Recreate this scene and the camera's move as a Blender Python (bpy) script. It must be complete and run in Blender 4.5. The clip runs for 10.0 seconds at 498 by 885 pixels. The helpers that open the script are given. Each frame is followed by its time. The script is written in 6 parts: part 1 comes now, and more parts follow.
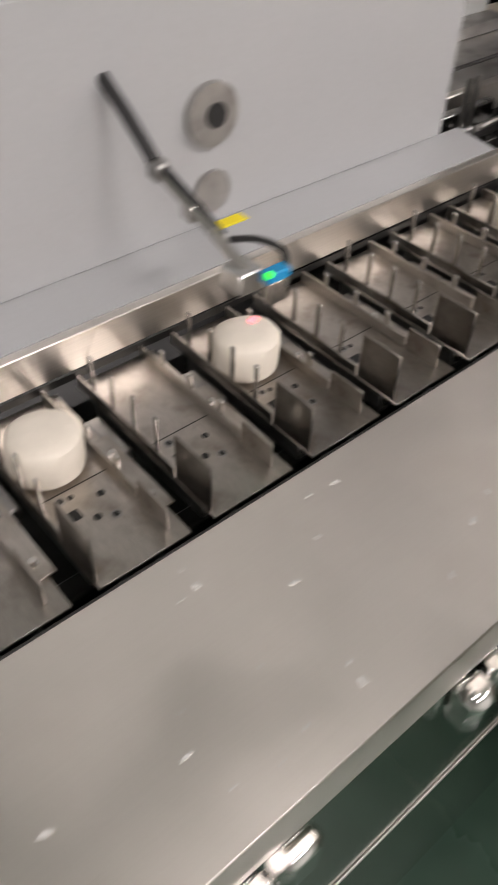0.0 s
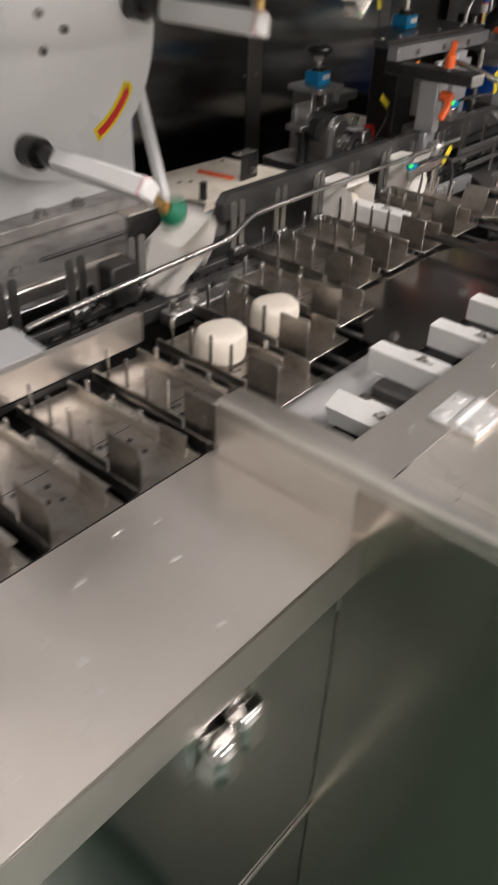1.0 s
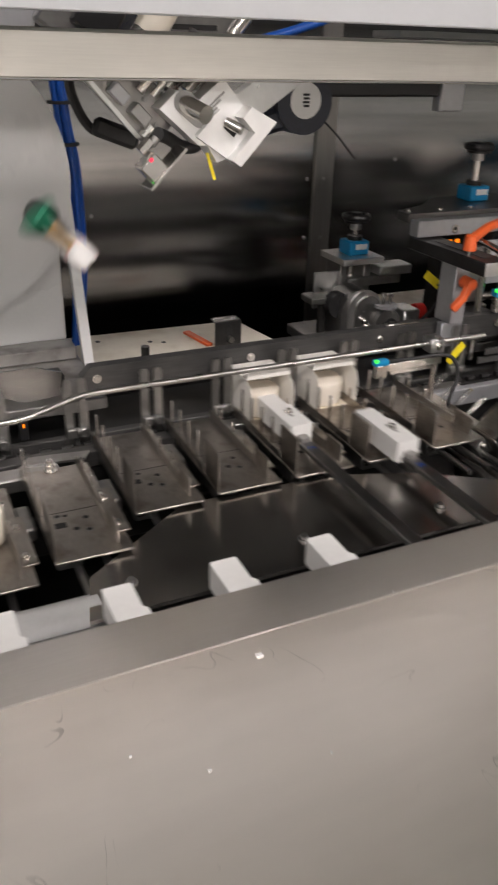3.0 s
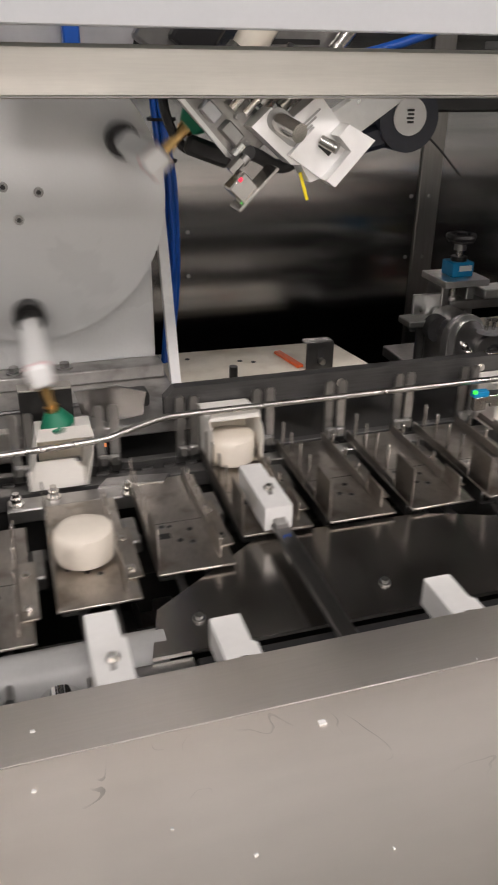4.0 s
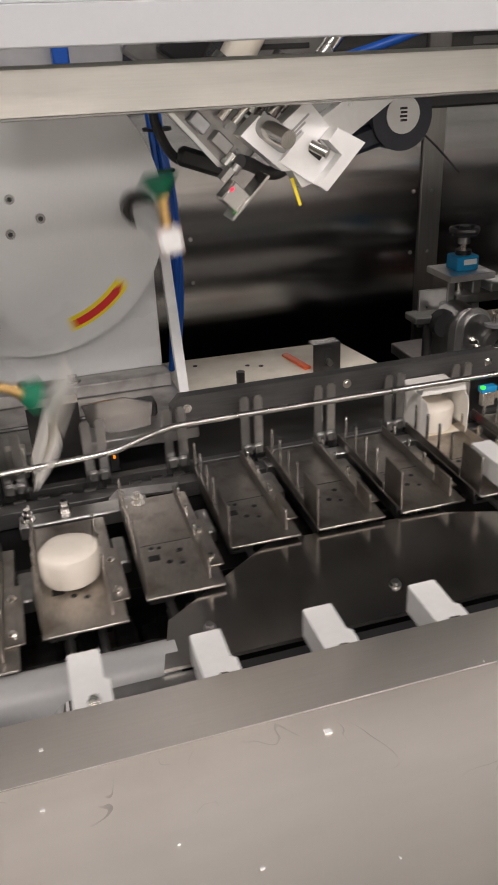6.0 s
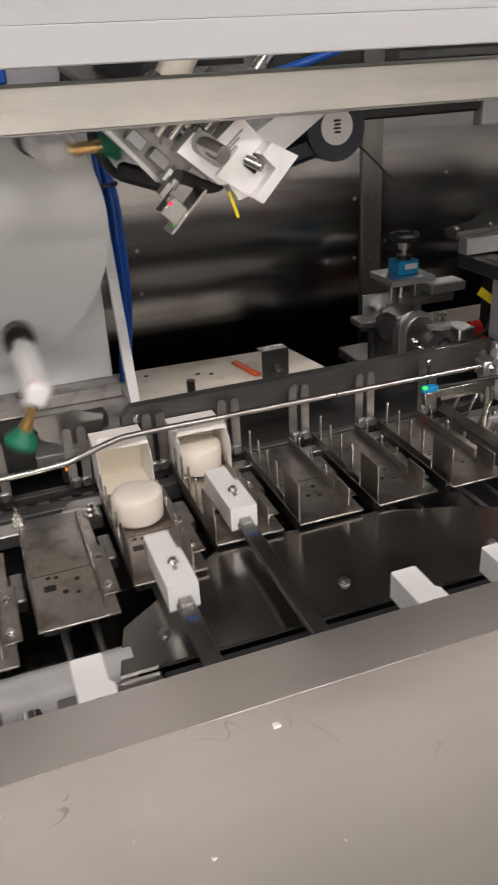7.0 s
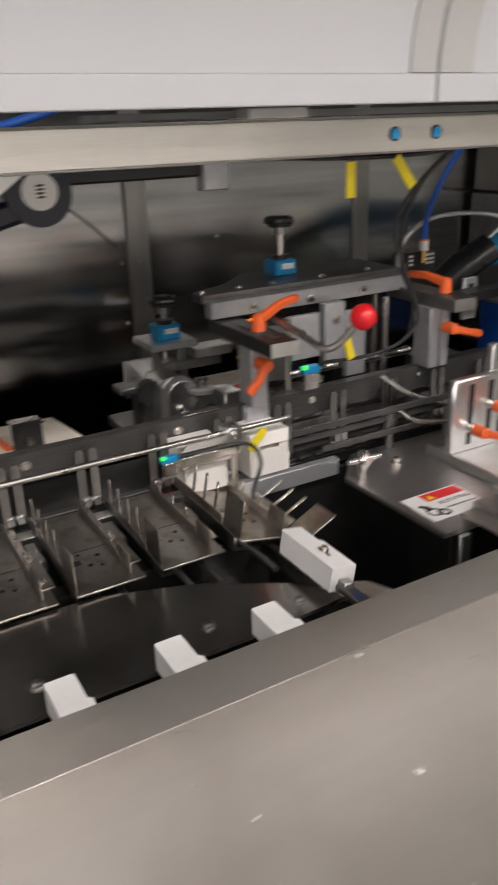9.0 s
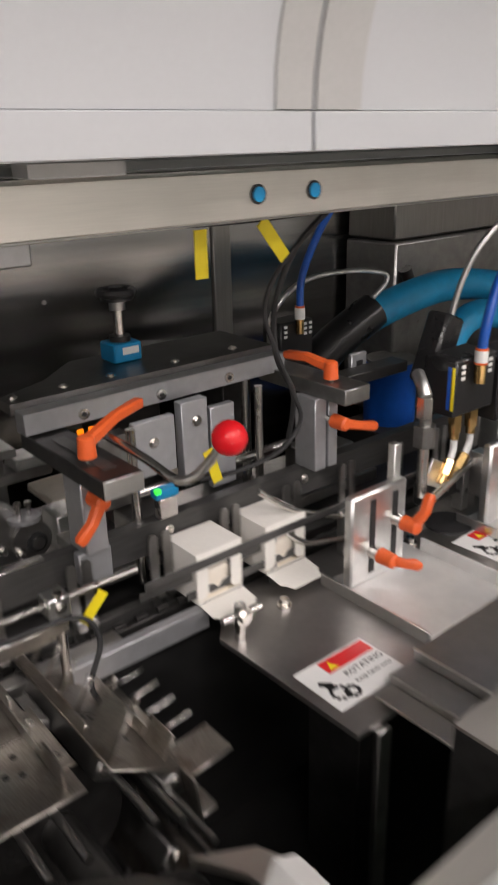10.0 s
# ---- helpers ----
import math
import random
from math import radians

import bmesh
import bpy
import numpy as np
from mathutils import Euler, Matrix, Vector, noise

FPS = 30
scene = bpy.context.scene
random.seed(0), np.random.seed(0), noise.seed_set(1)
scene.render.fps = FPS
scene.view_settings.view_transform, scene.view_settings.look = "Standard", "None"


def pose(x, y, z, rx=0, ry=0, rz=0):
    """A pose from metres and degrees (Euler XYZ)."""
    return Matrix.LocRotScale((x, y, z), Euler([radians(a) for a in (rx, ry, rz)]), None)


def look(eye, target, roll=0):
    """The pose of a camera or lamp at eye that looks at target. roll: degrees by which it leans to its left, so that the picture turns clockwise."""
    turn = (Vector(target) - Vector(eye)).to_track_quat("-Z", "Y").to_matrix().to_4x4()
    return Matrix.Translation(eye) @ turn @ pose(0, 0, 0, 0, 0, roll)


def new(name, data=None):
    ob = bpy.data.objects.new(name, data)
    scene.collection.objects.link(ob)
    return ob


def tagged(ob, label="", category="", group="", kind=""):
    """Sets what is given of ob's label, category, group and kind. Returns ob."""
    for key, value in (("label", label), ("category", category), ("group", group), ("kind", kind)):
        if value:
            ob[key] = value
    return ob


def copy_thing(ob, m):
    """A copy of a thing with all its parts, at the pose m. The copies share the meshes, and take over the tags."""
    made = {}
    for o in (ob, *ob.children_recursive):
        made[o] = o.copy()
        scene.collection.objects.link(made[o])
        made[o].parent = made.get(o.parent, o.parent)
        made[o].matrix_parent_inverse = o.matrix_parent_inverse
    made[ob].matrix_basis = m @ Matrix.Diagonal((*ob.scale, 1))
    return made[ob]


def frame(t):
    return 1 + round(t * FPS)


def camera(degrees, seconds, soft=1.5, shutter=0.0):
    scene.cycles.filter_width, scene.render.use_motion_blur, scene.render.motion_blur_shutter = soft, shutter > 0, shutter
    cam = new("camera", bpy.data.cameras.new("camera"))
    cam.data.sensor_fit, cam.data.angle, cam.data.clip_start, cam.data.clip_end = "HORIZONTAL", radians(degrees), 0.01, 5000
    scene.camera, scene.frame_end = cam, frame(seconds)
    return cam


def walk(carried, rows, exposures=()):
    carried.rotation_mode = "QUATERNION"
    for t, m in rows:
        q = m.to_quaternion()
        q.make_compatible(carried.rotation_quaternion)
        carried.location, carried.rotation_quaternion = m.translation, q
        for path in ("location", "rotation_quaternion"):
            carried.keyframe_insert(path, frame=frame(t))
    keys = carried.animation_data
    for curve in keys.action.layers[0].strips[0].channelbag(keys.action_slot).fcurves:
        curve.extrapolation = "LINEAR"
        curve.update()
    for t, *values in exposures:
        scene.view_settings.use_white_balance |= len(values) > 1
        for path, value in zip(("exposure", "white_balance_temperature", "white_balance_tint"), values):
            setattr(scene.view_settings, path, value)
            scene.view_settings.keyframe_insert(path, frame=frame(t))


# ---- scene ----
cam = camera(35.7, 10.0, soft=1.8, shutter=0.5)
PATH = [
    (0, (-0.267, 0.094, 1.42), (0.687, 1.146, 0.012), 2.6),
    (0.2, (-0.206, 0.086, 1.414), (0.84, 1.118, 0.057), 2.1),
    (0.5, (-0.112, 0.053, 1.402), (1.107, 1.039, 0.161), 4.2),
    (0.7, (-0.006, 0.012, 1.43), (1.218, 0.996, 0.192), 3.3),
    (1, (0.133, -0.03, 1.428), (1.395, 0.996, 0.263), 2.6),
    (1.4, (0.337, -0.064, 1.432), (1.587, 1.067, 0.355), 2.4),
    (1.8, (0.505, -0.135, 1.414), (1.679, 1.125, 0.399), 2.2),
    (2.2, (0.639, -0.266, 1.426), (1.666, 1.145, 0.448), 1.7),
    (2.5, (0.694, -0.271, 1.429), (1.616, 1.232, 0.484), 1.5),
    (3, (0.762, -0.195, 1.434), (1.526, 1.41, 0.518), 1.7),
    (4.5, (0.798, -0.159, 1.436), (1.269, 1.565, 0.539), -0.5),
    (5, (0.809, -0.158, 1.442), (1.259, 1.567, 0.534), -1.8),
    (5.5, (0.814, -0.155, 1.436), (1.283, 1.569, 0.538), -1.9),
    (6, (0.81, -0.163, 1.443), (1.292, 1.559, 0.546), -2.5),
    (7.5, (0.823, -0.186, 1.451), (1.505, 1.492, 0.602), -2.4),
    (7.6, (0.824, -0.181, 1.437), (1.53, 1.497, 0.607), -2.2),
    (8, (0.831, -0.191, 1.448), (1.588, 1.465, 0.621), -2.3),
    (8.5, (0.862, -0.184, 1.438), (1.695, 1.452, 0.643), -2.2),
    (9, (1.003, -0.202, 1.441), (1.904, 1.41, 0.673), -1.9),
    (9.5, (1.144, -0.161, 1.469), (2.171, 1.385, 0.723), -1.7),
    (9.6, (1.17, -0.136, 1.467), (2.206, 1.409, 0.733), -2.1),
    (10, (1.2, 0.036, 1.462), (2.369, 1.487, 0.735), -1.5),
]
walk(cam, [(t, look(eye, target, roll)) for t, eye, target, roll in PATH], [(0, 0.05), (0.5, 0.12), (1.0, 0.18), (1.5, 0.12), (2.0, 0.0), (10, 0.0)])

# ---- world and light: a factory hall under rows of ceiling tubes ----
world = bpy.data.worlds.new("hall_air")
scene.world = world
world.use_nodes = True
world.node_tree.nodes["Background"].inputs[0].default_value = (0.75, 0.85, 1.0, 1)
world.node_tree.nodes["Background"].inputs[1].default_value = 0.12
CEILING = 3.6
LAMP_SPOTS = [(-1.9, -4.2), (0.9, -4.2), (3.7, -4.2), (-1.9, -1.7), (0.9, -1.7), (3.7, -1.7), (-2.2, 2.7), (0.6, 2.7), (3.3, 2.7)]
LAMP_WATTS = 57


def hall_lamp(x, y):
    d = bpy.data.lights.new("tube_light", "AREA")
    d.shape, d.size, d.size_y, d.energy, d.color = "RECTANGLE", 1.5, 0.5, LAMP_WATTS, (1.0, 0.905, 0.885)
    ob = new("tube_light", d)
    ob.matrix_basis = pose(x, y, CEILING - 0.13)


for spot in LAMP_SPOTS:
    hall_lamp(*spot)


# ---- materials ----
def material(name, base, rough=0.5, metal=0.0, grain=30.0, stretch=(1, 1, 1), vary=0.12, bump=0.05, stain=0.0, stain_scale=6.0,
             stain_colour=None, spec=0.5, coat=0.0, per_piece=0.0, aniso=0.0, along=None, scuff=0.0, clouds=5, wear=(0.75, 1.3)):
    """A procedural surface with fine grain, broad variation in tone and gloss, stains and a little relief.
    aniso, along: how far, and along which world direction, brushing draws out reflections; scuff: thin smeared marks."""
    m = bpy.data.materials.new(name)
    m.use_nodes = True
    nt = m.node_tree
    n, ln = nt.nodes, nt.links
    b = n["Principled BSDF"]
    tex = n.new("ShaderNodeTexCoord")
    mapping = n.new("ShaderNodeMapping")
    mapping.inputs["Scale"].default_value = stretch
    ln.new(tex.outputs["Object"], mapping.inputs["Vector"])
    fine = n.new("ShaderNodeTexNoise")
    fine.inputs["Scale"].default_value, fine.inputs["Detail"].default_value = grain, 6
    ln.new(mapping.outputs[0], fine.inputs["Vector"])
    broad = n.new("ShaderNodeTexNoise")
    broad.inputs["Scale"].default_value, broad.inputs["Detail"].default_value = stain_scale, clouds
    ln.new(tex.outputs["Object"], broad.inputs["Vector"])
    ramp = n.new("ShaderNodeMapRange")
    ramp.inputs[1].default_value, ramp.inputs[2].default_value = 0.25, 0.75
    ramp.inputs[3].default_value, ramp.inputs[4].default_value = 1 - vary, 1 + vary
    ln.new(fine.outputs["Fac"], ramp.inputs[0])
    mul = n.new("ShaderNodeMix")
    mul.data_type, mul.blend_type = "RGBA", "MULTIPLY"
    mul.inputs[0].default_value = 1.0
    mul.inputs[6].default_value = (*base, 1)
    ln.new(ramp.outputs[0], mul.inputs[7])
    colour = mul.outputs[2]
    if stain:
        cut = n.new("ShaderNodeMapRange")
        cut.interpolation_type = "SMOOTHSTEP"
        cut.inputs[1].default_value, cut.inputs[2].default_value = 0.45, 0.74
        cut.inputs[3].default_value, cut.inputs[4].default_value = 0.0, stain
        ln.new(broad.outputs["Fac"], cut.inputs[0])
        mix = n.new("ShaderNodeMix")
        mix.data_type = "RGBA"
        mix.inputs[7].default_value = (*(stain_colour or [c * 0.5 for c in base]), 1)
        ln.new(cut.outputs[0], mix.inputs[0])
        ln.new(colour, mix.inputs[6])
        colour = mix.outputs[2]
    if per_piece:
        info = n.new("ShaderNodeObjectInfo")
        pr = n.new("ShaderNodeMapRange")
        pr.inputs[3].default_value, pr.inputs[4].default_value = 1 - per_piece, 1 + per_piece
        ln.new(info.outputs["Random"], pr.inputs[0])
        m2 = n.new("ShaderNodeMix")
        m2.data_type, m2.blend_type = "RGBA", "MULTIPLY"
        m2.inputs[0].default_value = 1.0
        ln.new(colour, m2.inputs[6])
        ln.new(pr.outputs[0], m2.inputs[7])
        colour = m2.outputs[2]
    if scuff:
        warp = n.new("ShaderNodeTexNoise")
        warp.inputs["Scale"].default_value, warp.inputs["Detail"].default_value, warp.inputs["Distortion"].default_value = 11, 3, 0.8
        ln.new(tex.outputs["Object"], warp.inputs["Vector"])
        line = n.new("ShaderNodeMath")
        line.operation, line.inputs[1].default_value, line.inputs[2].default_value = "COMPARE", 0.5, 0.0035
        ln.new(warp.outputs["Fac"], line.inputs[0])
        spots = n.new("ShaderNodeTexNoise")
        spots.inputs["Scale"].default_value, spots.inputs["Detail"].default_value = 17, 4
        ln.new(tex.outputs["Object"], spots.inputs["Vector"])
        gate = n.new("ShaderNodeMapRange")
        gate.inputs[1].default_value, gate.inputs[2].default_value = 0.56, 0.72
        gate.inputs[3].default_value, gate.inputs[4].default_value = 0.0, scuff
        ln.new(spots.outputs["Fac"], gate.inputs[0])
        both = n.new("ShaderNodeMath")
        both.operation = "MULTIPLY"
        ln.new(line.outputs[0], both.inputs[0])
        ln.new(gate.outputs[0], both.inputs[1])
        mark = n.new("ShaderNodeMix")
        mark.data_type = "RGBA"
        mark.inputs[7].default_value = (0.20, 0.17, 0.14, 1)
        ln.new(both.outputs[0], mark.inputs[0])
        ln.new(colour, mark.inputs[6])
        colour = mark.outputs[2]
    if aniso:
        way = n.new("ShaderNodeCombineXYZ")
        for k in range(3):
            way.inputs[k].default_value = along[k]
        b.inputs["Anisotropic"].default_value = aniso
        ln.new(way.outputs[0], b.inputs["Tangent"])
    ln.new(colour, b.inputs["Base Color"])
    gloss = n.new("ShaderNodeMapRange")
    gloss.interpolation_type = "SMOOTHSTEP"
    gloss.inputs[1].default_value, gloss.inputs[2].default_value = 0.2, 0.8
    gloss.inputs[3].default_value, gloss.inputs[4].default_value = max(rough * wear[0], 0.02), min(rough * wear[1], 1)
    ln.new(broad.outputs["Fac"], gloss.inputs[0])
    ln.new(gloss.outputs[0], b.inputs["Roughness"])
    b.inputs["Metallic"].default_value = metal
    b.inputs["Specular IOR Level"].default_value = spec
    b.inputs["Coat Weight"].default_value = coat
    if bump:
        bp = n.new("ShaderNodeBump")
        bp.inputs["Strength"].default_value, bp.inputs["Distance"].default_value = bump, 0.002
        ln.new(fine.outputs["Fac"], bp.inputs["Height"])
        ln.new(bp.outputs[0], b.inputs["Normal"])
    return m


def glowing(name, colour, strength):
    m = bpy.data.materials.new(name)
    m.use_nodes = True
    b = m.node_tree.nodes["Principled BSDF"]
    b.inputs["Base Color"].default_value = (*colour, 1)
    b.inputs["Emission Color"].default_value = (*colour, 1)
    b.inputs["Emission Strength"].default_value = strength
    return m


STEEL_SHEET = material("brushed_steel_sheet", (0.80, 0.76, 0.71), 0.37, 1.0, 60, (0.4, 14, 14), 0.05, 0.03, 0.18, 5, (0.42, 0.39, 0.36))
STEEL_TABLE = material("fine_brushed_table_steel", (0.82, 0.77, 0.72), 0.33, 1.0, 60, (0.5, 10, 10), 0.012, 0.003, 0.4, 7, (0.62, 0.56, 0.51), aniso=0.8, along=(0, 1, 0), scuff=0.15, clouds=3, wear=(0.87, 1.3))
STEEL_LID = material("smooth_worn_lid_steel", (0.91, 0.85, 0.785), 0.36, 1.0, 26, (0.5, 3, 3), 0.02, 0.004, 0.6, 5, (0.66, 0.585, 0.525), aniso=0.5, along=(1, 0, 0), scuff=0.5, clouds=3, wear=(0.80, 1.3))
STEEL_LEDGE = material("grey_ledge_steel", (0.58, 0.555, 0.52), 0.30, 1.0, 60, (0.4, 10, 10), 0.03, 0.012, 0.2, 4, (0.50, 0.47, 0.43), clouds=2, wear=(0.94, 1.3))
STEEL_DECK = material("dull_deck_steel", (0.46, 0.45, 0.44), 0.36, 1.0, 90, (1, 1, 1), 0.06, 0.02, 0.4, 8, (0.34, 0.325, 0.31), wear=(0.8, 1.3), scuff=0.4)
STEEL_BEAM = material("satin_steel_tube", (0.72, 0.69, 0.64), 0.34, 1.0, 50, (0.5, 12, 12), 0.04, 0.02, 0.35, 12, (0.55, 0.52, 0.48), clouds=3, wear=(0.83, 1.3))
STEEL_DARK = material("dark_stainless_panel", (0.37, 0.365, 0.36), 0.20, 1.0, 5, (0.22, 9, 9), 0.30, 0.015, 0.25, 3, aniso=0.93, along=(1, 0, 0), clouds=3, wear=(0.75, 1.25))
POST_STEEL = material("grey_wall_post", (0.31, 0.30, 0.285), 0.36, 1.0, 30, (8, 8, 0.4), 0.1, 0.02, 0.25, 6)
DARK_PLATE = material("dark_oiled_plate", (0.20, 0.195, 0.19), 0.36, 1.0, 50, (0.5, 8, 8), 0.12, 0.03, 0.5, 10, (0.11, 0.105, 0.10), wear=(0.8, 1.3), scuff=0.4)
ALU_BRIGHT = material("bright_machined_aluminium", (0.80, 0.80, 0.79), 0.48, 0.6, 120, (1, 1, 1), 0.04, 0.04, 0.15, 30)
SIDE_STEEL = material("scuffed_side_steel", (0.55, 0.50, 0.45), 0.22, 1.0, 40, (8, 8, 0.4), 0.06, 0.015, 0.3, 4, aniso=0.5, along=(0, 1, 0), clouds=2, wear=(0.8, 1.15))
STEEL_DOOR = material("polished_steel_door", (0.46, 0.47, 0.45), 0.13, 1.0, 40, (8, 8, 0.4), 0.05, 0.01, 0.15, 4)
STEEL_BUCKET = material("worn_bucket_steel", (0.45, 0.42, 0.385), 0.33, 1.0, 80, (9, 1, 9), 0.20, 0.06, 0.85, 26, (0.20, 0.165, 0.13), per_piece=0.14, scuff=0.5, wear=(0.84, 1.3))
STEEL_PIN = material("bright_steel_pin", (0.62, 0.60, 0.57), 0.24, 1.0, 120, (1, 1, 1), 0.06, 0.03)
STEEL_DULL = material("dull_machine_steel", (0.36, 0.355, 0.345), 0.36, 1.0, 70, (1, 1, 1), 0.12, 0.05, 0.4, 25, (0.2, 0.19, 0.18))
STEEL_PLATE = material("mirror_cam_plate", (0.42, 0.40, 0.375), 0.20, 1.0, 60, (14, 0.6, 14), 0.08, 0.02, 0.3, 14, aniso=0.7, along=(0, 1, 0))
ALU = material("machined_aluminium", (0.72, 0.72, 0.71), 0.34, 1.0, 90, (1, 1, 1), 0.05, 0.03, 0.15, 30)
ALU_GREY = material("anodised_grey_plate", (0.50, 0.51, 0.53), 0.40, 0.7, 90, (1, 1, 1), 0.06, 0.03, 0.2, 20)
PUSH_STEEL = material("worn_pusher_bar_steel", (0.20, 0.195, 0.19), 0.32, 1.0, 60, (9, 0.5, 9), 0.15, 0.03, 0.3, 20)
ROD_STEEL = material("dull_drawn_rod", (0.50, 0.485, 0.465), 0.30, 1.0, 90, (0.4, 8, 8), 0.10, 0.03, 0.3, 20)
CHROME = material("polished_chrome", (0.82, 0.81, 0.79), 0.10, 1.0, 40, (1, 1, 1), 0.04, 0.02)
NAVY_PLASTIC = material("dark_navy_moulding", (0.012, 0.016, 0.030), 0.36, 0.0, 200, (1, 1, 1), 0.15, 0.04)
RUBBER_BLACK = material("black_rubber", (0.018, 0.018, 0.019), 0.55, 0.0, 150, (1, 1, 1), 0.2, 0.05)
PLASTIC_BLACK = material("black_moulded_plastic", (0.014, 0.014, 0.015), 0.32, 0.0, 200, (1, 1, 1), 0.2, 0.05)
BLACK_STEEL = material("oiled_black_steel", (0.045, 0.044, 0.043), 0.34, 0.6, 60, (1, 1, 1), 0.25, 0.06, 0.3, 14)
# near-black colour that stands for shade in the pit, holes and slots
CAVITY_SHADE = material("painted_cavity_shade", (0.012, 0.012, 0.012), 0.5, 0.0, 30, (1, 1, 1), 0.3, 0.04)
RAIL_GREY = material("worn_grey_guide_bar", (0.085, 0.084, 0.083), 0.38, 0.55, 40, (0.6, 8, 8), 0.2, 0.05, 0.4, 14, (0.16, 0.155, 0.15))
WHITE_PAINT = material("white_powder_coat", (0.495, 0.51, 0.53), 0.34, 0.0, 220, (1, 1, 1), 0.015, 0.03, 0.06, 3, (0.54, 0.54, 0.55), coat=0.15)
GREY_PAINT = material("pale_grey_machine_paint", (0.415, 0.42, 0.43), 0.36, 0.0, 240, (1, 1, 1), 0.025, 0.04, 0.12, 5, (0.38, 0.375, 0.36))
BRIGHT_WHITE = material("bright_white_enamel", (0.86, 0.86, 0.85), 0.34, 0.0, 200, (1, 1, 1), 0.02, 0.03, 0.08, 12, (0.66, 0.65, 0.62))
GREY_TRIM = material("grey_door_border", (0.43, 0.43, 0.425), 0.4, 0.0, 200, (1, 1, 1), 0.03, 0.03, 0.1, 8)
DISC_PAINT = material("light_grey_disc_enamel", (0.78, 0.785, 0.78), 0.3, 0.0, 260, (1, 1, 1), 0.015, 0.02, 0.1, 7, (0.70, 0.70, 0.69))
WHITE_POM = material("white_plastic_block", (0.80, 0.795, 0.78), 0.42, 0.0, 160, (1, 1, 1), 0.03, 0.06, 0.12, 40, (0.62, 0.60, 0.56), per_piece=0.03)
CARD_INSIDE = material("cream_uncoated_board", (0.93, 0.86, 0.73), 0.75, 0.0, 300, (1, 1, 1), 0.03, 0.05, 0.1, 30, (0.84, 0.75, 0.60))
CARD = material("white_carton_board", (0.86, 0.835, 0.785), 0.65, 0.0, 300, (1, 1, 1), 0.03, 0.05, 0.08, 30, (0.78, 0.72, 0.62))
SOAP = material("cream_soap", (0.81, 0.745, 0.65), 0.5, 0.0, 120, (1, 1, 1), 0.03, 0.08, 0.12, 40, (0.75, 0.68, 0.58))
ORANGE = material("orange_lever_plastic", (0.80, 0.13, 0.03), 0.36, 0.0, 200, (1, 1, 1), 0.05, 0.04)
RED_KNOB = material("glossy_red_knob", (0.74, 0.012, 0.02), 0.12, 0.0, 60, (1, 1, 1), 0.03, 0.0)
BLUE_COUNTER = material("blue_counter_plastic", (0.006, 0.26, 0.55), 0.4, 0.0, 180, (1, 1, 1), 0.06, 0.04)
BLUE_CABLE = material("blue_cable_sheath", (0.008, 0.085, 0.42), 0.35, 0.0, 80, (1, 1, 1), 0.1, 0.03)
TEAL_HOSE = material("teal_insulated_hose", (0.012, 0.27, 0.52), 0.42, 0.0, 60, (1, 1, 1), 0.15, 0.2, 0.4, 30, (0.03, 0.16, 0.26))
YELLOW_TAG = material("yellow_cable_tag", (0.88, 0.72, 0.02), 0.45, 0.0, 120, (1, 1, 1), 0.04, 0.03)
RED_PAINT = material("red_paint", (0.62, 0.03, 0.02), 0.4, 0.0, 120, (1, 1, 1), 0.06, 0.02)
PRINT_RED = material("printed_red", (0.68, 0.02, 0.025), 0.4, 0.0, 120, (1, 1, 1), 0.03, 0.0)
PRINT_BLACK = material("printed_black", (0.02, 0.02, 0.02), 0.45, 0.0, 120, (1, 1, 1), 0.05, 0.0)
PRINT_WHITE = material("printed_white", (0.80, 0.80, 0.79), 0.4, 0.0, 120, (1, 1, 1), 0.02, 0.0)
PRINT_PINK = material("pink_sticker", (0.78, 0.58, 0.58), 0.45, 0.0, 120, (1, 1, 1), 0.05, 0.0)
BRASS = material("brass_fitting", (0.78, 0.52, 0.22), 0.25, 1.0, 90, (1, 1, 1), 0.08, 0.03)
GREEN_CUP = material("green_suction_cup", (0.005, 0.17, 0.09), 0.5, 0.0, 90, (1, 1, 1), 0.08, 0.04)
BOARD_CREAM = material("cream_magazine_plate", (0.86, 0.80, 0.68), 0.42, 0.0, 60, (1, 1, 1), 0.05, 0.04, 0.4, 22, (0.55, 0.46, 0.35))
BASE_WORN = material("soiled_base_plate", (0.40, 0.39, 0.375), 0.4, 0.75, 60, (1, 1, 1), 0.1, 0.05, 0.6, 26, (0.17, 0.155, 0.14))
FLOOR_GREEN = material("green_epoxy_floor", (0.034, 0.066, 0.047), 0.3, 0.0, 14, (1, 1, 1), 0.12, 0.03, 0.4, 2.5, (0.04, 0.075, 0.055))
HALL_WALL = material("painted_hall_wall", (0.72, 0.72, 0.70), 0.7, 0.0, 8, (1, 1, 1), 0.06, 0.05, 0.2, 1)
HALL_CEILING = material("painted_hall_ceiling", (0.70, 0.70, 0.69), 0.8, 0.0, 8, (1, 1, 1), 0.06, 0.05)
LAMP_GLASS = glowing("lit_tube_diffuser", (1.0, 0.96, 0.9), 2.5)
LED_GREEN = glowing("lit_green_led", (0.05, 0.85, 0.06), 1.2)
LED_AMBER = glowing("lit_amber_led", (1.0, 0.22, 0.0), 1.0)
LED_RED = glowing("lit_red_led", (1.0, 0.02, 0.06), 1.0)


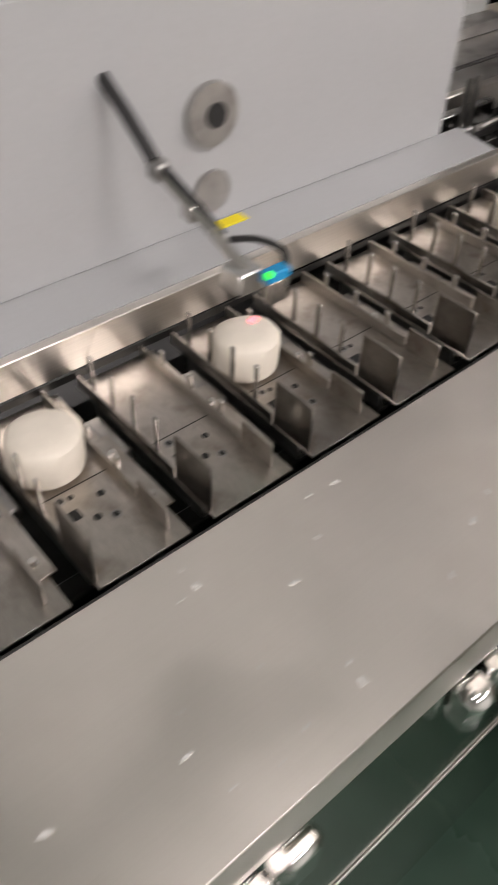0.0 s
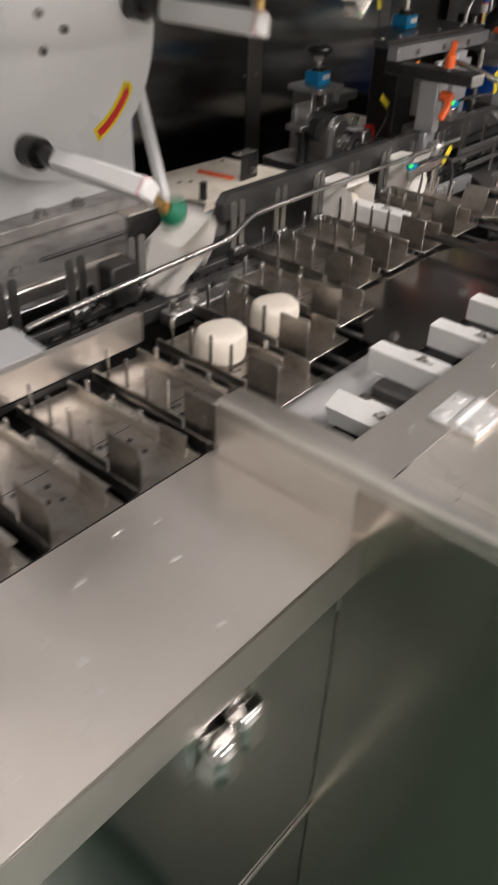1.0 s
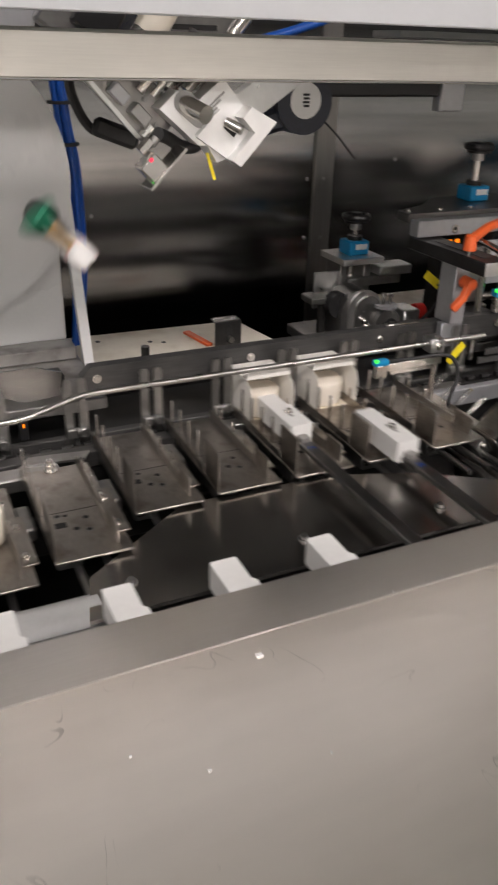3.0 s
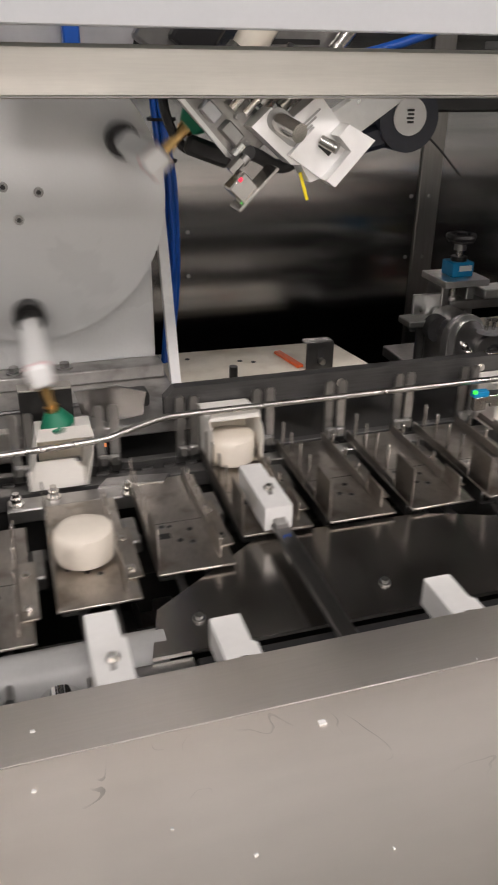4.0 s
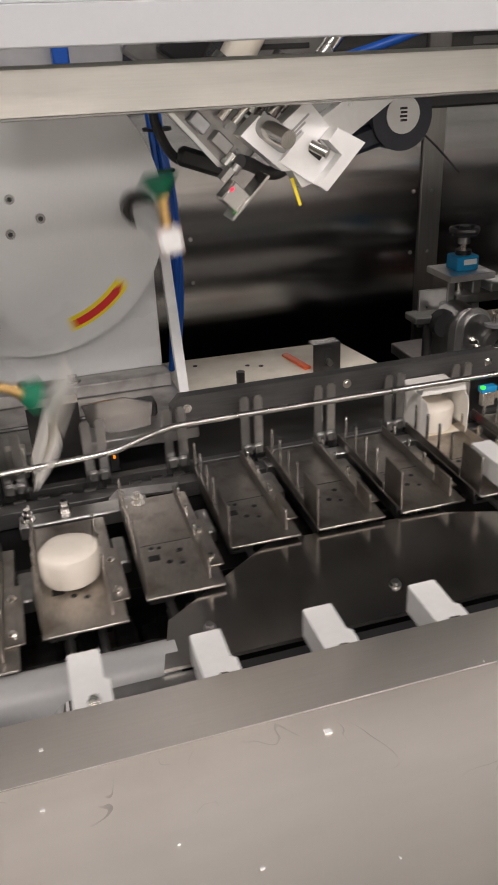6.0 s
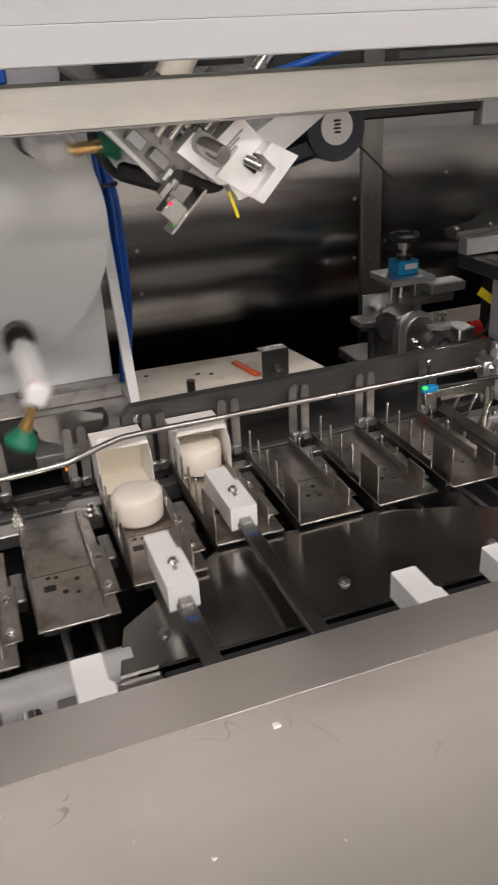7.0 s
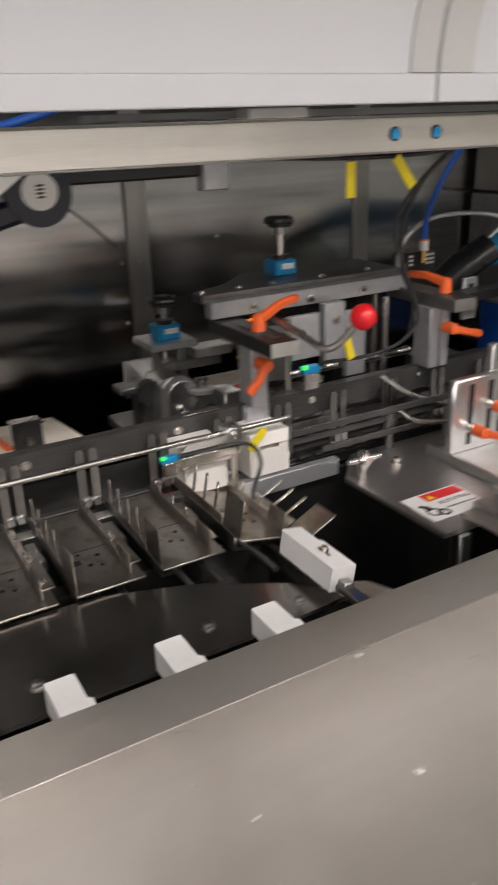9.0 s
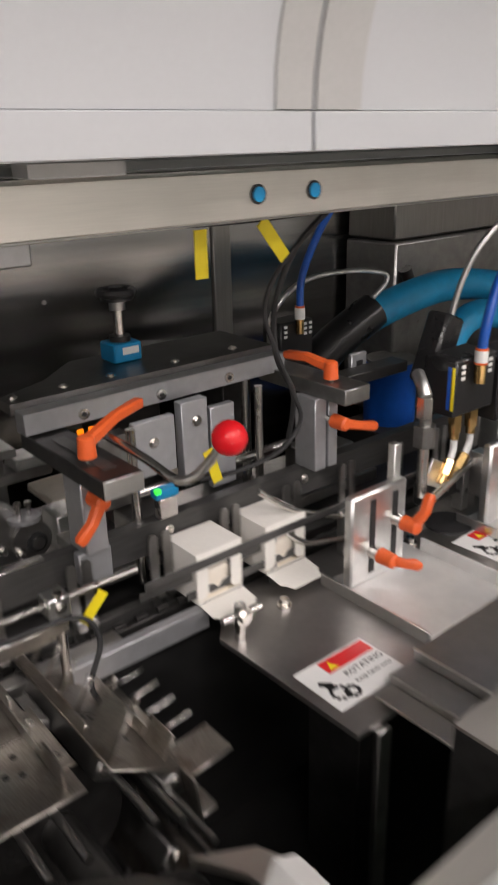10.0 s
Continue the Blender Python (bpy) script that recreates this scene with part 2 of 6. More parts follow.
# ---- mesh helpers ----
def bx(bm, x0, y0, z0, x1, y1, z1, bevel=0.0008, turn=None):
    """Adds a box between two corners, bevelled, turned about its middle by the matrix turn."""
    made = bmesh.ops.create_cube(bm, size=1)["verts"]
    mid = Vector(((x0 + x1) / 2, (y0 + y1) / 2, (z0 + z1) / 2))
    size = (abs(x1 - x0), abs(y1 - y0), abs(z1 - z0))
    m = Matrix.Translation(mid) @ (turn.to_4x4() if turn else Matrix()) @ Matrix.Diagonal((*size, 1))
    bmesh.ops.transform(bm, matrix=m, verts=made)
    if bevel:
        edges = {e for v in made for e in v.link_edges}
        bmesh.ops.bevel(bm, geom=list(edges), offset=min(bevel, min(size) * 0.3), segments=1, affect="EDGES")
    return bm


def cy(bm, a, b, r, n=16, r2=None):
    """Adds a rod or cone from a to b."""
    a, b = Vector(a), Vector(b)
    way = b - a
    m = Matrix.Translation((a + b) / 2) @ way.to_track_quat("Z", "Y").to_matrix().to_4x4()
    bmesh.ops.create_cone(bm, cap_ends=True, segments=n, radius1=r, radius2=r if r2 is None else r2, depth=way.length, matrix=m)
    return bm


def tube(bm, points, r, n=8, smooth=6):
    """Adds a round cable or rod through the points, with rounded bends."""
    p = [Vector(q) for q in points]
    line = []
    for i in range(len(p) - 1):
        a, b, c, d = p[max(i - 1, 0)], p[i], p[i + 1], p[min(i + 2, len(p) - 1)]
        for k in range(smooth):
            u = k / smooth
            line.append(0.5 * (2 * b + (c - a) * u + (2 * a - 5 * b + 4 * c - d) * u * u + (3 * b - a - 3 * c + d) * u ** 3))
    line.append(p[-1])
    rings, side = [], Vector((0.3, 0.2, 1))
    for i, q in enumerate(line):
        way = (line[min(i + 1, len(line) - 1)] - line[max(i - 1, 0)]).normalized()
        u = (side - way * side.dot(way)).normalized()
        w = way.cross(u)
        side = u
        rings.append([bm.verts.new(q + r * (math.cos(2 * math.pi * k / n) * u + math.sin(2 * math.pi * k / n) * w)) for k in range(n)])
    for s, e in zip(rings, rings[1:]):
        for k in range(n):
            bm.faces.new((s[k], s[(k + 1) % n], e[(k + 1) % n], e[k]))
    bm.faces.new(rings[0][::-1])
    bm.faces.new(rings[-1])
    return bm


def prism(bm, outline, axis, lo, hi):
    """Adds a plate with the outline (pairs in the plane across axis) between lo and hi along the axis."""
    def at(u, v, w):
        return {"x": (w, u, v), "y": (u, w, v), "z": (u, v, w)}[axis]
    low = [bm.verts.new(at(u, v, lo)) for u, v in outline]
    high = [bm.verts.new(at(u, v, hi)) for u, v in outline]
    bm.faces.new(low[::-1])
    bm.faces.new(high)
    n = len(outline)
    for i in range(n):
        bm.faces.new((low[i], low[(i + 1) % n], high[(i + 1) % n], high[i]))
    bmesh.ops.recalc_face_normals(bm, faces=bm.faces[:])
    return bm


def box(*a, **k):
    return bx(bmesh.new(), *a, **k)


def rod(*a, **k):
    return cy(bmesh.new(), *a, **k)


def wire(*a, **k):
    return tube(bmesh.new(), *a, **k)


def plate(*a):
    return prism(bmesh.new(), *a)


def mesh_of(name, bm, mat):
    me = bpy.data.meshes.new(name)
    for f in bm.faces:
        f.smooth = True
    bm.to_mesh(me)
    bm.free()
    me.set_sharp_from_angle(angle=radians(38))
    me.materials.append(mat)
    return me


def origin_of(ob):
    at = Vector((0, 0, 0))
    while ob:
        at = at + ob.location
        ob = ob.parent
    return at


def thing(name, at, label, category, group="", kind=""):
    """An Empty at the thing's base, which parents its parts."""
    ob = new(name)
    ob.empty_display_size = 0.02
    ob.location = at
    return tagged(ob, label, category, group, kind)


def part(name, bm, mat, parent, label="", pivot=None):
    """One mesh under a thing or a part; the mesh comes in the thing's outer space. pivot: its own origin there."""
    base = origin_of(parent)
    at = Vector(pivot) if pivot else base
    bmesh.ops.translate(bm, vec=-at, verts=bm.verts)
    ob = new(name, mesh_of(name, bm, mat))
    ob.parent = parent
    ob.location = at - base
    return tagged(ob, label)


def solo(name, bm, mat, label, category, group="", kind=""):
    """A thing of one mesh."""
    lo = Vector([min(v.co[k] for v in bm.verts) for k in range(3)])
    hi = Vector([max(v.co[k] for v in bm.verts) for k in range(3)])
    at = Vector(((lo.x + hi.x) / 2, (lo.y + hi.y) / 2, lo.z))
    bmesh.ops.translate(bm, vec=-at, verts=bm.verts)
    ob = new(name, mesh_of(name, bm, mat))
    ob.location = at
    return tagged(ob, label, category, group, kind)


def setting(name, bm, mat, label):
    return solo(name, bm, mat, label, name.split("_")[0], kind="structure")


def hexbolt(bm, x, y, z, r=0.004, axis=(0, 0, 1), h=0.004):
    a = Vector((x, y, z))
    d = Vector(axis)
    cy(bm, a, a + d * h * 0.3, r * 1.5, 14)
    cy(bm, a + d * h * 0.25, a + d * h, r, 6)
    return bm


def bolt_part(parent, x, y, z, r=0.004, axis=(0, 0, 1), h=0.004, mat=None):
    return part("bolt", hexbolt(bmesh.new(), x, y, z, r, axis, h), mat or STEEL_PIN, parent)


# ---- the hall ----
def hall():
    setting("floor", box(-6, -6, -0.12, 8, 7, 0, bevel=0), FLOOR_GREEN, "green epoxy floor of the packing hall")
    setting("wall_south", box(-6, -6.2, 0, 8, -6, CEILING, bevel=0), HALL_WALL, "plain painted wall of the hall")
    setting("wall_north", box(-6, 7, 0, 8, 7.2, CEILING, bevel=0), HALL_WALL, "plain painted wall of the hall")
    setting("wall_west", box(-6.2, -6.2, 0, -6, 7.2, CEILING, bevel=0), HALL_WALL, "plain painted wall of the hall")
    setting("wall_east", box(8, -6.2, 0, 8.2, 7.2, CEILING, bevel=0), HALL_WALL, "plain painted wall of the hall")
    setting("ceiling", box(-6.2, -6.2, CEILING, 8.2, 7.2, CEILING + 0.15, bevel=0), HALL_CEILING, "plain ceiling of the hall")
    for x, y in LAMP_SPOTS:
        lamp = thing("ceiling_lamp", (x, y, CEILING - 0.1), "lit white panel lamp under the hall ceiling", "lamp", "hall lamps")
        part("housing", box(x - 0.78, y - 0.28, CEILING - 0.1, x + 0.78, y + 0.28, CEILING, 0.004), WHITE_PAINT, lamp)
        part("diffuser", box(x - 0.75, y - 0.25, CEILING - 0.115, x + 0.75, y + 0.25, CEILING - 0.1, 0.002), LAMP_GLASS, lamp)


hall()

# ---- the machine's fixed frame ----
TABLE = 1.016      # infeed table top
LEDGE = 1.072      # top of the guard box
FLOOR_OF_BUCKET = 0.985
DECK = 0.967


def latch(x, y, z, group):
    """A bright cast compression latch on a door face that looks to -y."""
    ob = thing("door_latch", (x, y, z), "polished cast door latch on the steel door", "latch", group)
    part("base", box(x - 0.036, y - 0.008, z - 0.030, x + 0.036, y, z + 0.028, 0.003), CHROME, ob)
    part("grip", box(x - 0.032, y - 0.034, z - 0.022, x - 0.004, y - 0.008, z + 0.024, 0.007), CHROME, ob)
    part("keeper", box(x + 0.003, y - 0.026, z - 0.024, x + 0.033, y - 0.008, z + 0.018, 0.005), CHROME, ob)
    part("pin", rod((x, y - 0.018, z - 0.030), (x, y - 0.018, z + 0.030), 0.006, 12), CHROME, ob)


def flat_hinge(x, y, z):
    ob = thing("lid_hinge", (x, y, z), "bright cast hinge screwed across the lid joint", "hinge", "lid hinges")
    for k in (-1, 1):
        leaf = part("leaf", box(x - 0.025, y + (0.004 if k > 0 else -0.024), z, x + 0.025, y + (0.024 if k > 0 else -0.004), z + 0.006, 0.0025), ALU_BRIGHT, ob)
        for u in (-0.013, 0.013):
            part("screw", rod((x + u, y + k * 0.014, z + 0.006), (x + u, y + k * 0.014, z + 0.0085), 0.0045, 12), ALU_BRIGHT, leaf)
    part("knuckle", rod((x - 0.024, y, z + 0.004), (x + 0.024, y, z + 0.004), 0.0055, 14), ALU_BRIGHT, ob)


def infeed_table():
    ob = thing("infeed_table", (-0.2, 0.27, 0.05), "brushed stainless steel infeed table with a turned-down front edge", "table")
    part("tabletop", box(-2.2, 0.183, TABLE - 0.003, 0.5448, 0.350, TABLE, 0.0012), STEEL_TABLE, ob)
    part("front_skirt", box(-2.2, 0.1832, TABLE - 0.05, 0.545, 0.1865, TABLE - 0.0032, 0.0005), STEEL_TABLE, ob)
    part("slot_lip", box(-2.2, 0.3502, TABLE - 0.04, 0.545, 0.3525, TABLE - 0.001, 0.0005), BLACK_STEEL, ob)
    for x0, x1 in ((-2.2, -1.004), (-0.996, -0.304), (-0.296, 0.545)):
        door = part("door", box(x0, 0.197, 0.12, x1, 0.203, TABLE - 0.055, 0.001), STEEL_DOOR, ob, "polished steel door that mirrors the green floor")
        # thin steel strip added for the pale line across the door
        part("pale_door_line", box(x0, 0.1945, 0.602, x1, 0.1968, 0.609, 0.0008), STEEL_SHEET, door)
    part("plinth", box(-2.2, 0.25, 0.0, 0.545, 0.6, 0.119, 0.002), BLACK_STEEL, ob)
    latch(-0.155, 0.197, 0.935, "infeed door latches")
    latch(0.04, 0.197, 0.928, "infeed door latches")
    latch(0.389, 0.197, 0.928, "infeed door latches")
    rnd = random.Random(4)
    crumbs = bmesh.new()
    for _ in range(34):
        x, y, r = rnd.uniform(-0.3, 0.50), rnd.uniform(0.195, 0.335), rnd.uniform(0.0010, 0.0034)
        m = pose(x, y, TABLE + 0.0004, 0, 0, rnd.uniform(0, 180)) @ Matrix.Diagonal((r * 1.6, r * 0.7, 0.0008, 1))
        bmesh.ops.create_cube(crumbs, size=1, matrix=m)
    solo("soap_crumbs", crumbs, WHITE_POM, "scattered white soap crumbs on the steel table", "crumbs", kind="stuff")


def guard_box():
    ob = thing("guard_box", (1.3, 0.0, 0.05), "stainless steel guard box with a hinged flat lid along the conveyor", "guard")
    part("ledge", plate([(0.548, 0.1755), (3.2, 0.1755), (3.2, 0.290), (1.585, 0.290), (1.585, 0.224), (0.579, 0.224), (0.579, 0.343), (0.548, 0.343)], "z", LEDGE - 0.003, LEDGE), STEEL_LEDGE, ob)
    part("lid_strip", box(0.548, -0.42, LEDGE - 0.003, 0.577, 0.1745, LEDGE, 0.0008), STEEL_LID, ob)
    part("lid", box(0.5773, -0.42, LEDGE - 0.0035, 1.62, 0.1751, LEDGE - 0.0002, 0.0009), STEEL_LID, ob, "flat brushed steel lid with smears")
    part("far_lid", box(1.622, -0.42, LEDGE - 0.0035, 3.2, 0.1748, LEDGE - 0.0006, 0.0010), STEEL_LID, ob)
    # bright strip laid along the joint as the lid edge's highlight
    part("lid_edge_glint", box(0.5773, 0.1746, LEDGE - 0.0001, 1.62, 0.1751, LEDGE + 0.0003, 0.0001), STEEL_SHEET, ob, "thin bright strip for the highlight on the lid edge")
    part("rim_edge", plate([(0.5452, LEDGE - 0.014), (0.5478, LEDGE - 0.014), (0.5478, LEDGE + 0.0003), (0.558, LEDGE + 0.0003), (0.558, LEDGE + 0.0016), (0.5475, LEDGE + 0.0016), (0.5452, LEDGE - 0.001)], "y", -0.42, 0.343), STEEL_BEAM, ob, "bright folded rim")
    part("side_wall", box(0.5452, 0.1967, TABLE - 0.04, 0.551, 0.343, LEDGE - 0.0142, 0.0006), STEEL_TABLE, ob)
    part("side_panel", box(0.5452, -0.42, 0.1, 0.551, 0.1965, LEDGE - 0.0142, 0.0006), SIDE_STEEL, ob)
    part("front_panel", box(0.5512, -0.42, 0.1, 3.2, -0.417, LEDGE - 0.0036, 0.0006), STEEL_SHEET, ob)
    part("inner_wall", box(0.5795, 0.2185, 1.03, 1.584, 0.2215, LEDGE - 0.0032, 0.0005), BLACK_STEEL, ob)
    part("end_wall", box(1.5855, 0.2245, 0.8, 1.5885, 0.290, LEDGE - 0.0032, 0.0005), BLACK_STEEL, ob)
    part("plinth", box(0.6, -0.38, 0, 3.2, 0.15, 0.0995, 0.002), BLACK_STEEL, ob)
    flat_hinge(0.672, 0.174, LEDGE)
    flat_hinge(1.505, 0.174, LEDGE)
    specks = bmesh.new()
    rnd = random.Random(9)
    for _ in range(60):
        x, y, r = rnd.uniform(0.62, 1.5), rnd.uniform(-0.2, 0.22), rnd.uniform(0.0006, 0.0018)
        if rnd.random() < 0.15:
            r *= 1.8
        m = pose(x, y, LEDGE + 0.0004, 0, 0, rnd.uniform(0, 180)) @ Matrix.Diagonal((r * 1.5, r, 0.0008, 1))
        bmesh.ops.create_cube(specks, size=1, matrix=m)
    bmesh.ops.create_cube(specks, size=1, matrix=pose(0.941, 0.155, LEDGE + 0.0004) @ Matrix.Diagonal((0.0045, 0.0035, 0.001, 1)))
    solo("soap_flecks", specks, WHITE_POM, "tiny white soap flecks on the steel lid", "crumbs", kind="stuff")


def machine_bed():
    """Black sheets in place of deep shade, cam plate, rails and chains under the moving parts."""
    pit = thing("machine_bed", (0.8, 0.8, 0.1), "machine bed under the conveyors, lined with black sheets for shade", "machine bed")
    # black sheets that put the darkness under the conveyors into the colour
    part("pan", box(-2.2, 0.36, 0.62, 1.56, 1.12, 0.64, 0), CAVITY_SHADE, pit)
    part("front_wall", box(-2.2, 0.204, 0.6, 0.548, 0.208, 0.95, 0), CAVITY_SHADE, pit)
    part("pan", box(0.552, 0.205, 0.60, 1.56, 0.3595, 0.64, 0), CAVITY_SHADE, pit)
    part("chain_guide", box(-2.2, 0.405, 0.905, 1.36, 0.425, 0.945, 0.002), BLACK_STEEL, pit)
    part("chain_guide", box(-2.2, 0.560, 0.905, 1.36, 0.585, 0.945, 0.002), BLACK_STEEL, pit)
    cam_plate = part("cam_plate", plate([(0.868, 0.343), (0.884, 0.405), (1.012, 0.496), (1.20, 0.490), (1.30, 0.455), (1.385, 0.402), (1.425, 0.350), (1.34, 0.343)], "z", 0.974, 0.978),
                     STEEL_PLATE, pit, "dark mirror-polished cam plate")
    for x, y in ((0.918, 0.382), (1.104, 0.384), (1.275, 0.380), (1.375, 0.368)):
        part("screw", hexbolt(bmesh.new(), x, y, 0.978, 0.0042, h=0.005), STEEL_DULL, cam_plate)
    part("cam_groove", box(0.905, 0.300, 0.955, 1.42, 0.3425, 0.970, 0.002), RUBBER_BLACK, pit)
    part("front_bar", box(0.87, 0.236, 0.955, 1.40, 0.2995, 0.968, 0.002), BLACK_STEEL, pit)
    part("support_tube", rod((0.583, 0.370, 0.955), (0.884, 0.370, 0.955), 0.0245, 28), GREY_TRIM, pit, "grey round tube")
    part("tube_collar", box(0.812, 0.29, 0.940, 0.904, 0.3445, 0.972, 0.002), STEEL_DULL, pit)
    part("polished_roll", rod((0.790, 0.27, 0.950), (0.790, 0.344, 0.950), 0.0185, 24), CHROME, pit, "short polished steel roll")
    part("tube_clip", box(0.60, 0.296, 0.955, 0.70, 0.344, 0.962, 0.001), STEEL_DULL, pit)
    part("curved_shoe", plate([(1.43, 0.252), (1.475, 0.285), (1.49, 0.33), (1.47, 0.375), (1.425, 0.40), (1.45, 0.36), (1.455, 0.32), (1.435, 0.285)], "z", 0.958, 0.966), STEEL_SHEET, pit)
    part("shaft", rod((1.392, 0.30, 0.877), (1.392, 0.62, 0.877), 0.018, 20), STEEL_DULL, pit)
    for y in (0.415, 0.572):
        part("sprocket", rod((1.392, y - 0.006, 0.877), (1.392, y + 0.006, 0.877), 0.066, 28), BLACK_STEEL, pit)
    # rails in front of the cartons
    part("carton_floor_rail", box(0.70, 0.652, 0.958, 1.06, 0.672, 0.979, 0.001), RAIL_GREY, pit)
    part("carton_floor_rail", box(1.0605, 0.652, 0.958, 1.52, 0.672, 0.981, 0.001), STEEL_DECK, pit, "pale strip below the cartons")
    part("carton_floor_rail", box(1.455, 0.638, 0.955, 1.622, 0.6515, 0.981, 0.001), ALU_GREY, pit)
    part("carton_floor_rail", box(0.55, 0.690, 0.955, 2.5, 0.702, 0.983, 0.001), RAIL_GREY, pit)
    part("chain", box(0.55, 0.675, 0.955, 2.5, 0.687, 0.972, 0.001), BLACK_STEEL, pit)
    for k in range(70):
        part("chain_link", rod((0.56 + k * 0.0275, 0.6755, 0.978), (0.574 + k * 0.0275, 0.6755, 0.978), 0.004, 8), BLACK_STEEL, pit)
    # black sheet for the shade behind the carton rails
    part("rear_pan", box(0.5, 0.705, 0.94, 2.6, 0.86, 0.955, 0.001), CAVITY_SHADE, pit)
    # bearing strip with two adjusting bolts
    strip = part("bearing_strip", box(0.757, 0.608, 0.966, 0.903, 0.635, 0.984, 0.002), STEEL_DECK, pit)
    for x, y in ((0.768, 0.620), (0.809, 0.626), (0.891, 0.613)):
        part("bolt", hexbolt(hexbolt(bmesh.new(), x, y, 0.984, 0.0055, h=0.007), x, y, 0.991, 0.0042, h=0.008), STEEL_PIN, strip)
    part("deflector", plate([(0.86, 0.632), (0.935, 0.625), (0.945, 0.642), (0.90, 0.648), (0.872, 0.650)], "z", 0.984, 0.987), STEEL_DULL, pit)


infeed_table()
guard_box()
machine_bed()


def guide_rod():
    ob = thing("guide_rod", (1.1, 0.638, 1.06), "bent stainless guide rod along the cartons", "guide rod")
    part("rod", wire([(0.545, 0.610, 1.045), (0.62, 0.612, 1.047), (0.80, 0.618, 1.050), (0.868, 0.619, 1.053), (0.892, 0.623, 1.057), (0.93, 0.634, 1.062), (0.958, 0.638, 1.063), (1.05, 0.639, 1.063), (1.30, 0.639, 1.063), (1.536, 0.639, 1.063)], 0.0038, 12), ROD_STEEL, ob)
    clamp = part("clamp", box(1.435, 0.628, 1.050, 1.458, 0.652, 1.072, 0.002), ALU, ob)
    part("stem", rod((1.447, 0.633, 0.975), (1.447, 0.633, 1.075), 0.005, 12), STEEL_PIN, ob)
    part("screw", hexbolt(bmesh.new(), 1.447, 0.628, 1.061, 0.004, (0, -1, 0)), STEEL_PIN, clamp)


def rear_rail():
    ob = thing("rear_guide_bar", (1.6, 0.715, 1.03), "worn dark grey guide bar behind the cartons", "guide bar")
    part("bar", plate([(0.955, 1.030), (2.6, 1.030), (2.6, 1.068), (0.968, 1.068), (0.955, 1.055)], "y", 0.706, 0.722), RAIL_GREY, ob)
    for x in (0.975, 1.19, 1.40, 1.62, 1.83):
        bolt_part(ob, x, 0.706, 1.052, 0.004, (0, -1, 0))
    part("top_strip", box(1.41, 0.708, 1.0685, 1.47, 0.72, 1.0705, 0.0004), STEEL_PIN, ob)


guide_rod()
rear_rail()


def infeed_housing():
    ob = thing("infeed_housing", (-0.8, 0.9, 0.9), "pale grey painted housing beside the infeed buckets", "housing")
    part("casing", box(-2.2, 0.632, 1.0385, 0.506, 0.93, 1.262, 0.003), GREY_PAINT, ob)
    part("foot_plate", plate([(0.5775, 1.0335), (0.634, 1.0395), (0.634, 1.030), (0.5775, 1.030)], "x", -2.2, 0.54), GREY_PAINT, ob)
    part("steel_bar", box(-2.2, 0.567, 0.998, 0.666, 0.5772, 1.033, 0.001), STEEL_SHEET, ob, "brushed steel side bar")
    part("kick_edge", box(-2.2, 0.5655, 0.990, 0.60, 0.5665, 0.9975, 0.0003), BLACK_STEEL, ob)
    flange = part("bearing_cover", rod((0.156, 0.6245, 1.147), (0.156, 0.632, 1.147), 0.0275, 32), BASE_WORN, ob, "round bearing cover with a dark shaft hole")
    part("shaft_hole", rod((0.158, 0.6225, 1.147), (0.158, 0.6246, 1.147), 0.011, 20), RUBBER_BLACK, flange)
    part("blank_cover", rod((0.157, 0.627, 1.075), (0.157, 0.632, 1.075), 0.020, 28), BASE_WORN, ob)
    back = thing("rear_cover", (-0.8, 1.05, 0.9), "white painted cover behind the infeed housing", "cover")
    part("cover", box(-2.2, 1.02, 0.9, 0.505, 1.05, 1.9, 0.003), BRIGHT_WHITE, back)
    pipe = thing("air_tube", (0.56, 0.80, 1.1), "blue air tube rising behind the infeed housing", "tube")
    part("tube", wire([(0.545, 0.78, 1.15), (0.557, 0.80, 1.225), (0.59, 0.80, 1.255), (0.63, 0.80, 1.275), (0.70, 0.84, 1.40)], 0.006, 10), BLUE_CABLE, pipe)
    part("union", rod((0.543, 0.778, 1.10), (0.545, 0.78, 1.155), 0.010, 14), ALU, pipe)


def sensor(x, y, z, label, cable, tag=None, led=None, s=1.0):
    """A small blue photo sensor with a lit lamp, its cable and a yellow tag; s: its size."""
    ob = thing("photo_sensor", (x, y, z), label, "sensor", "photo sensors")
    part("body", box(x - 0.008 * s, y - 0.007 * s, z - 0.005 * s, x + 0.022 * s, y + 0.007 * s, z + 0.006 * s, 0.0015 * s), BLUE_COUNTER, ob)
    part("bracket", box(x - 0.004 * s, y - 0.006 * s, z - 0.030 * s, x + 0.020 * s, y + 0.006 * s, z - 0.0052 * s, 0.001 * s), STEEL_PIN, ob)
    part("lamp", box(x - 0.0084 * s, y - 0.0074 * s, z + 0.002 * s, x - 0.001 * s, y - 0.001 * s, z + 0.0078 * s, 0.001 * s), led or LED_GREEN, ob, "lit green lamp")
    part("cable", wire([(x + 0.020 * s, y, z + 0.001 * s), *cable], 0.0028, 8), RUBBER_BLACK, ob)
    if tag:
        a, b = Vector(tag[0]), Vector(tag[1])
        mid, half = (a + b) / 2, (b - a).length / 2
        part("tag", box(mid.x - half, mid.y - 0.0008, mid.z - 0.0062, mid.x + half, mid.y + 0.0008, mid.z + 0.0062, 0.0003, turn=Euler((0, -math.atan2(b.z - a.z, b.x - a.x), 0)).to_matrix()), YELLOW_TAG, ob, "yellow cable tag")


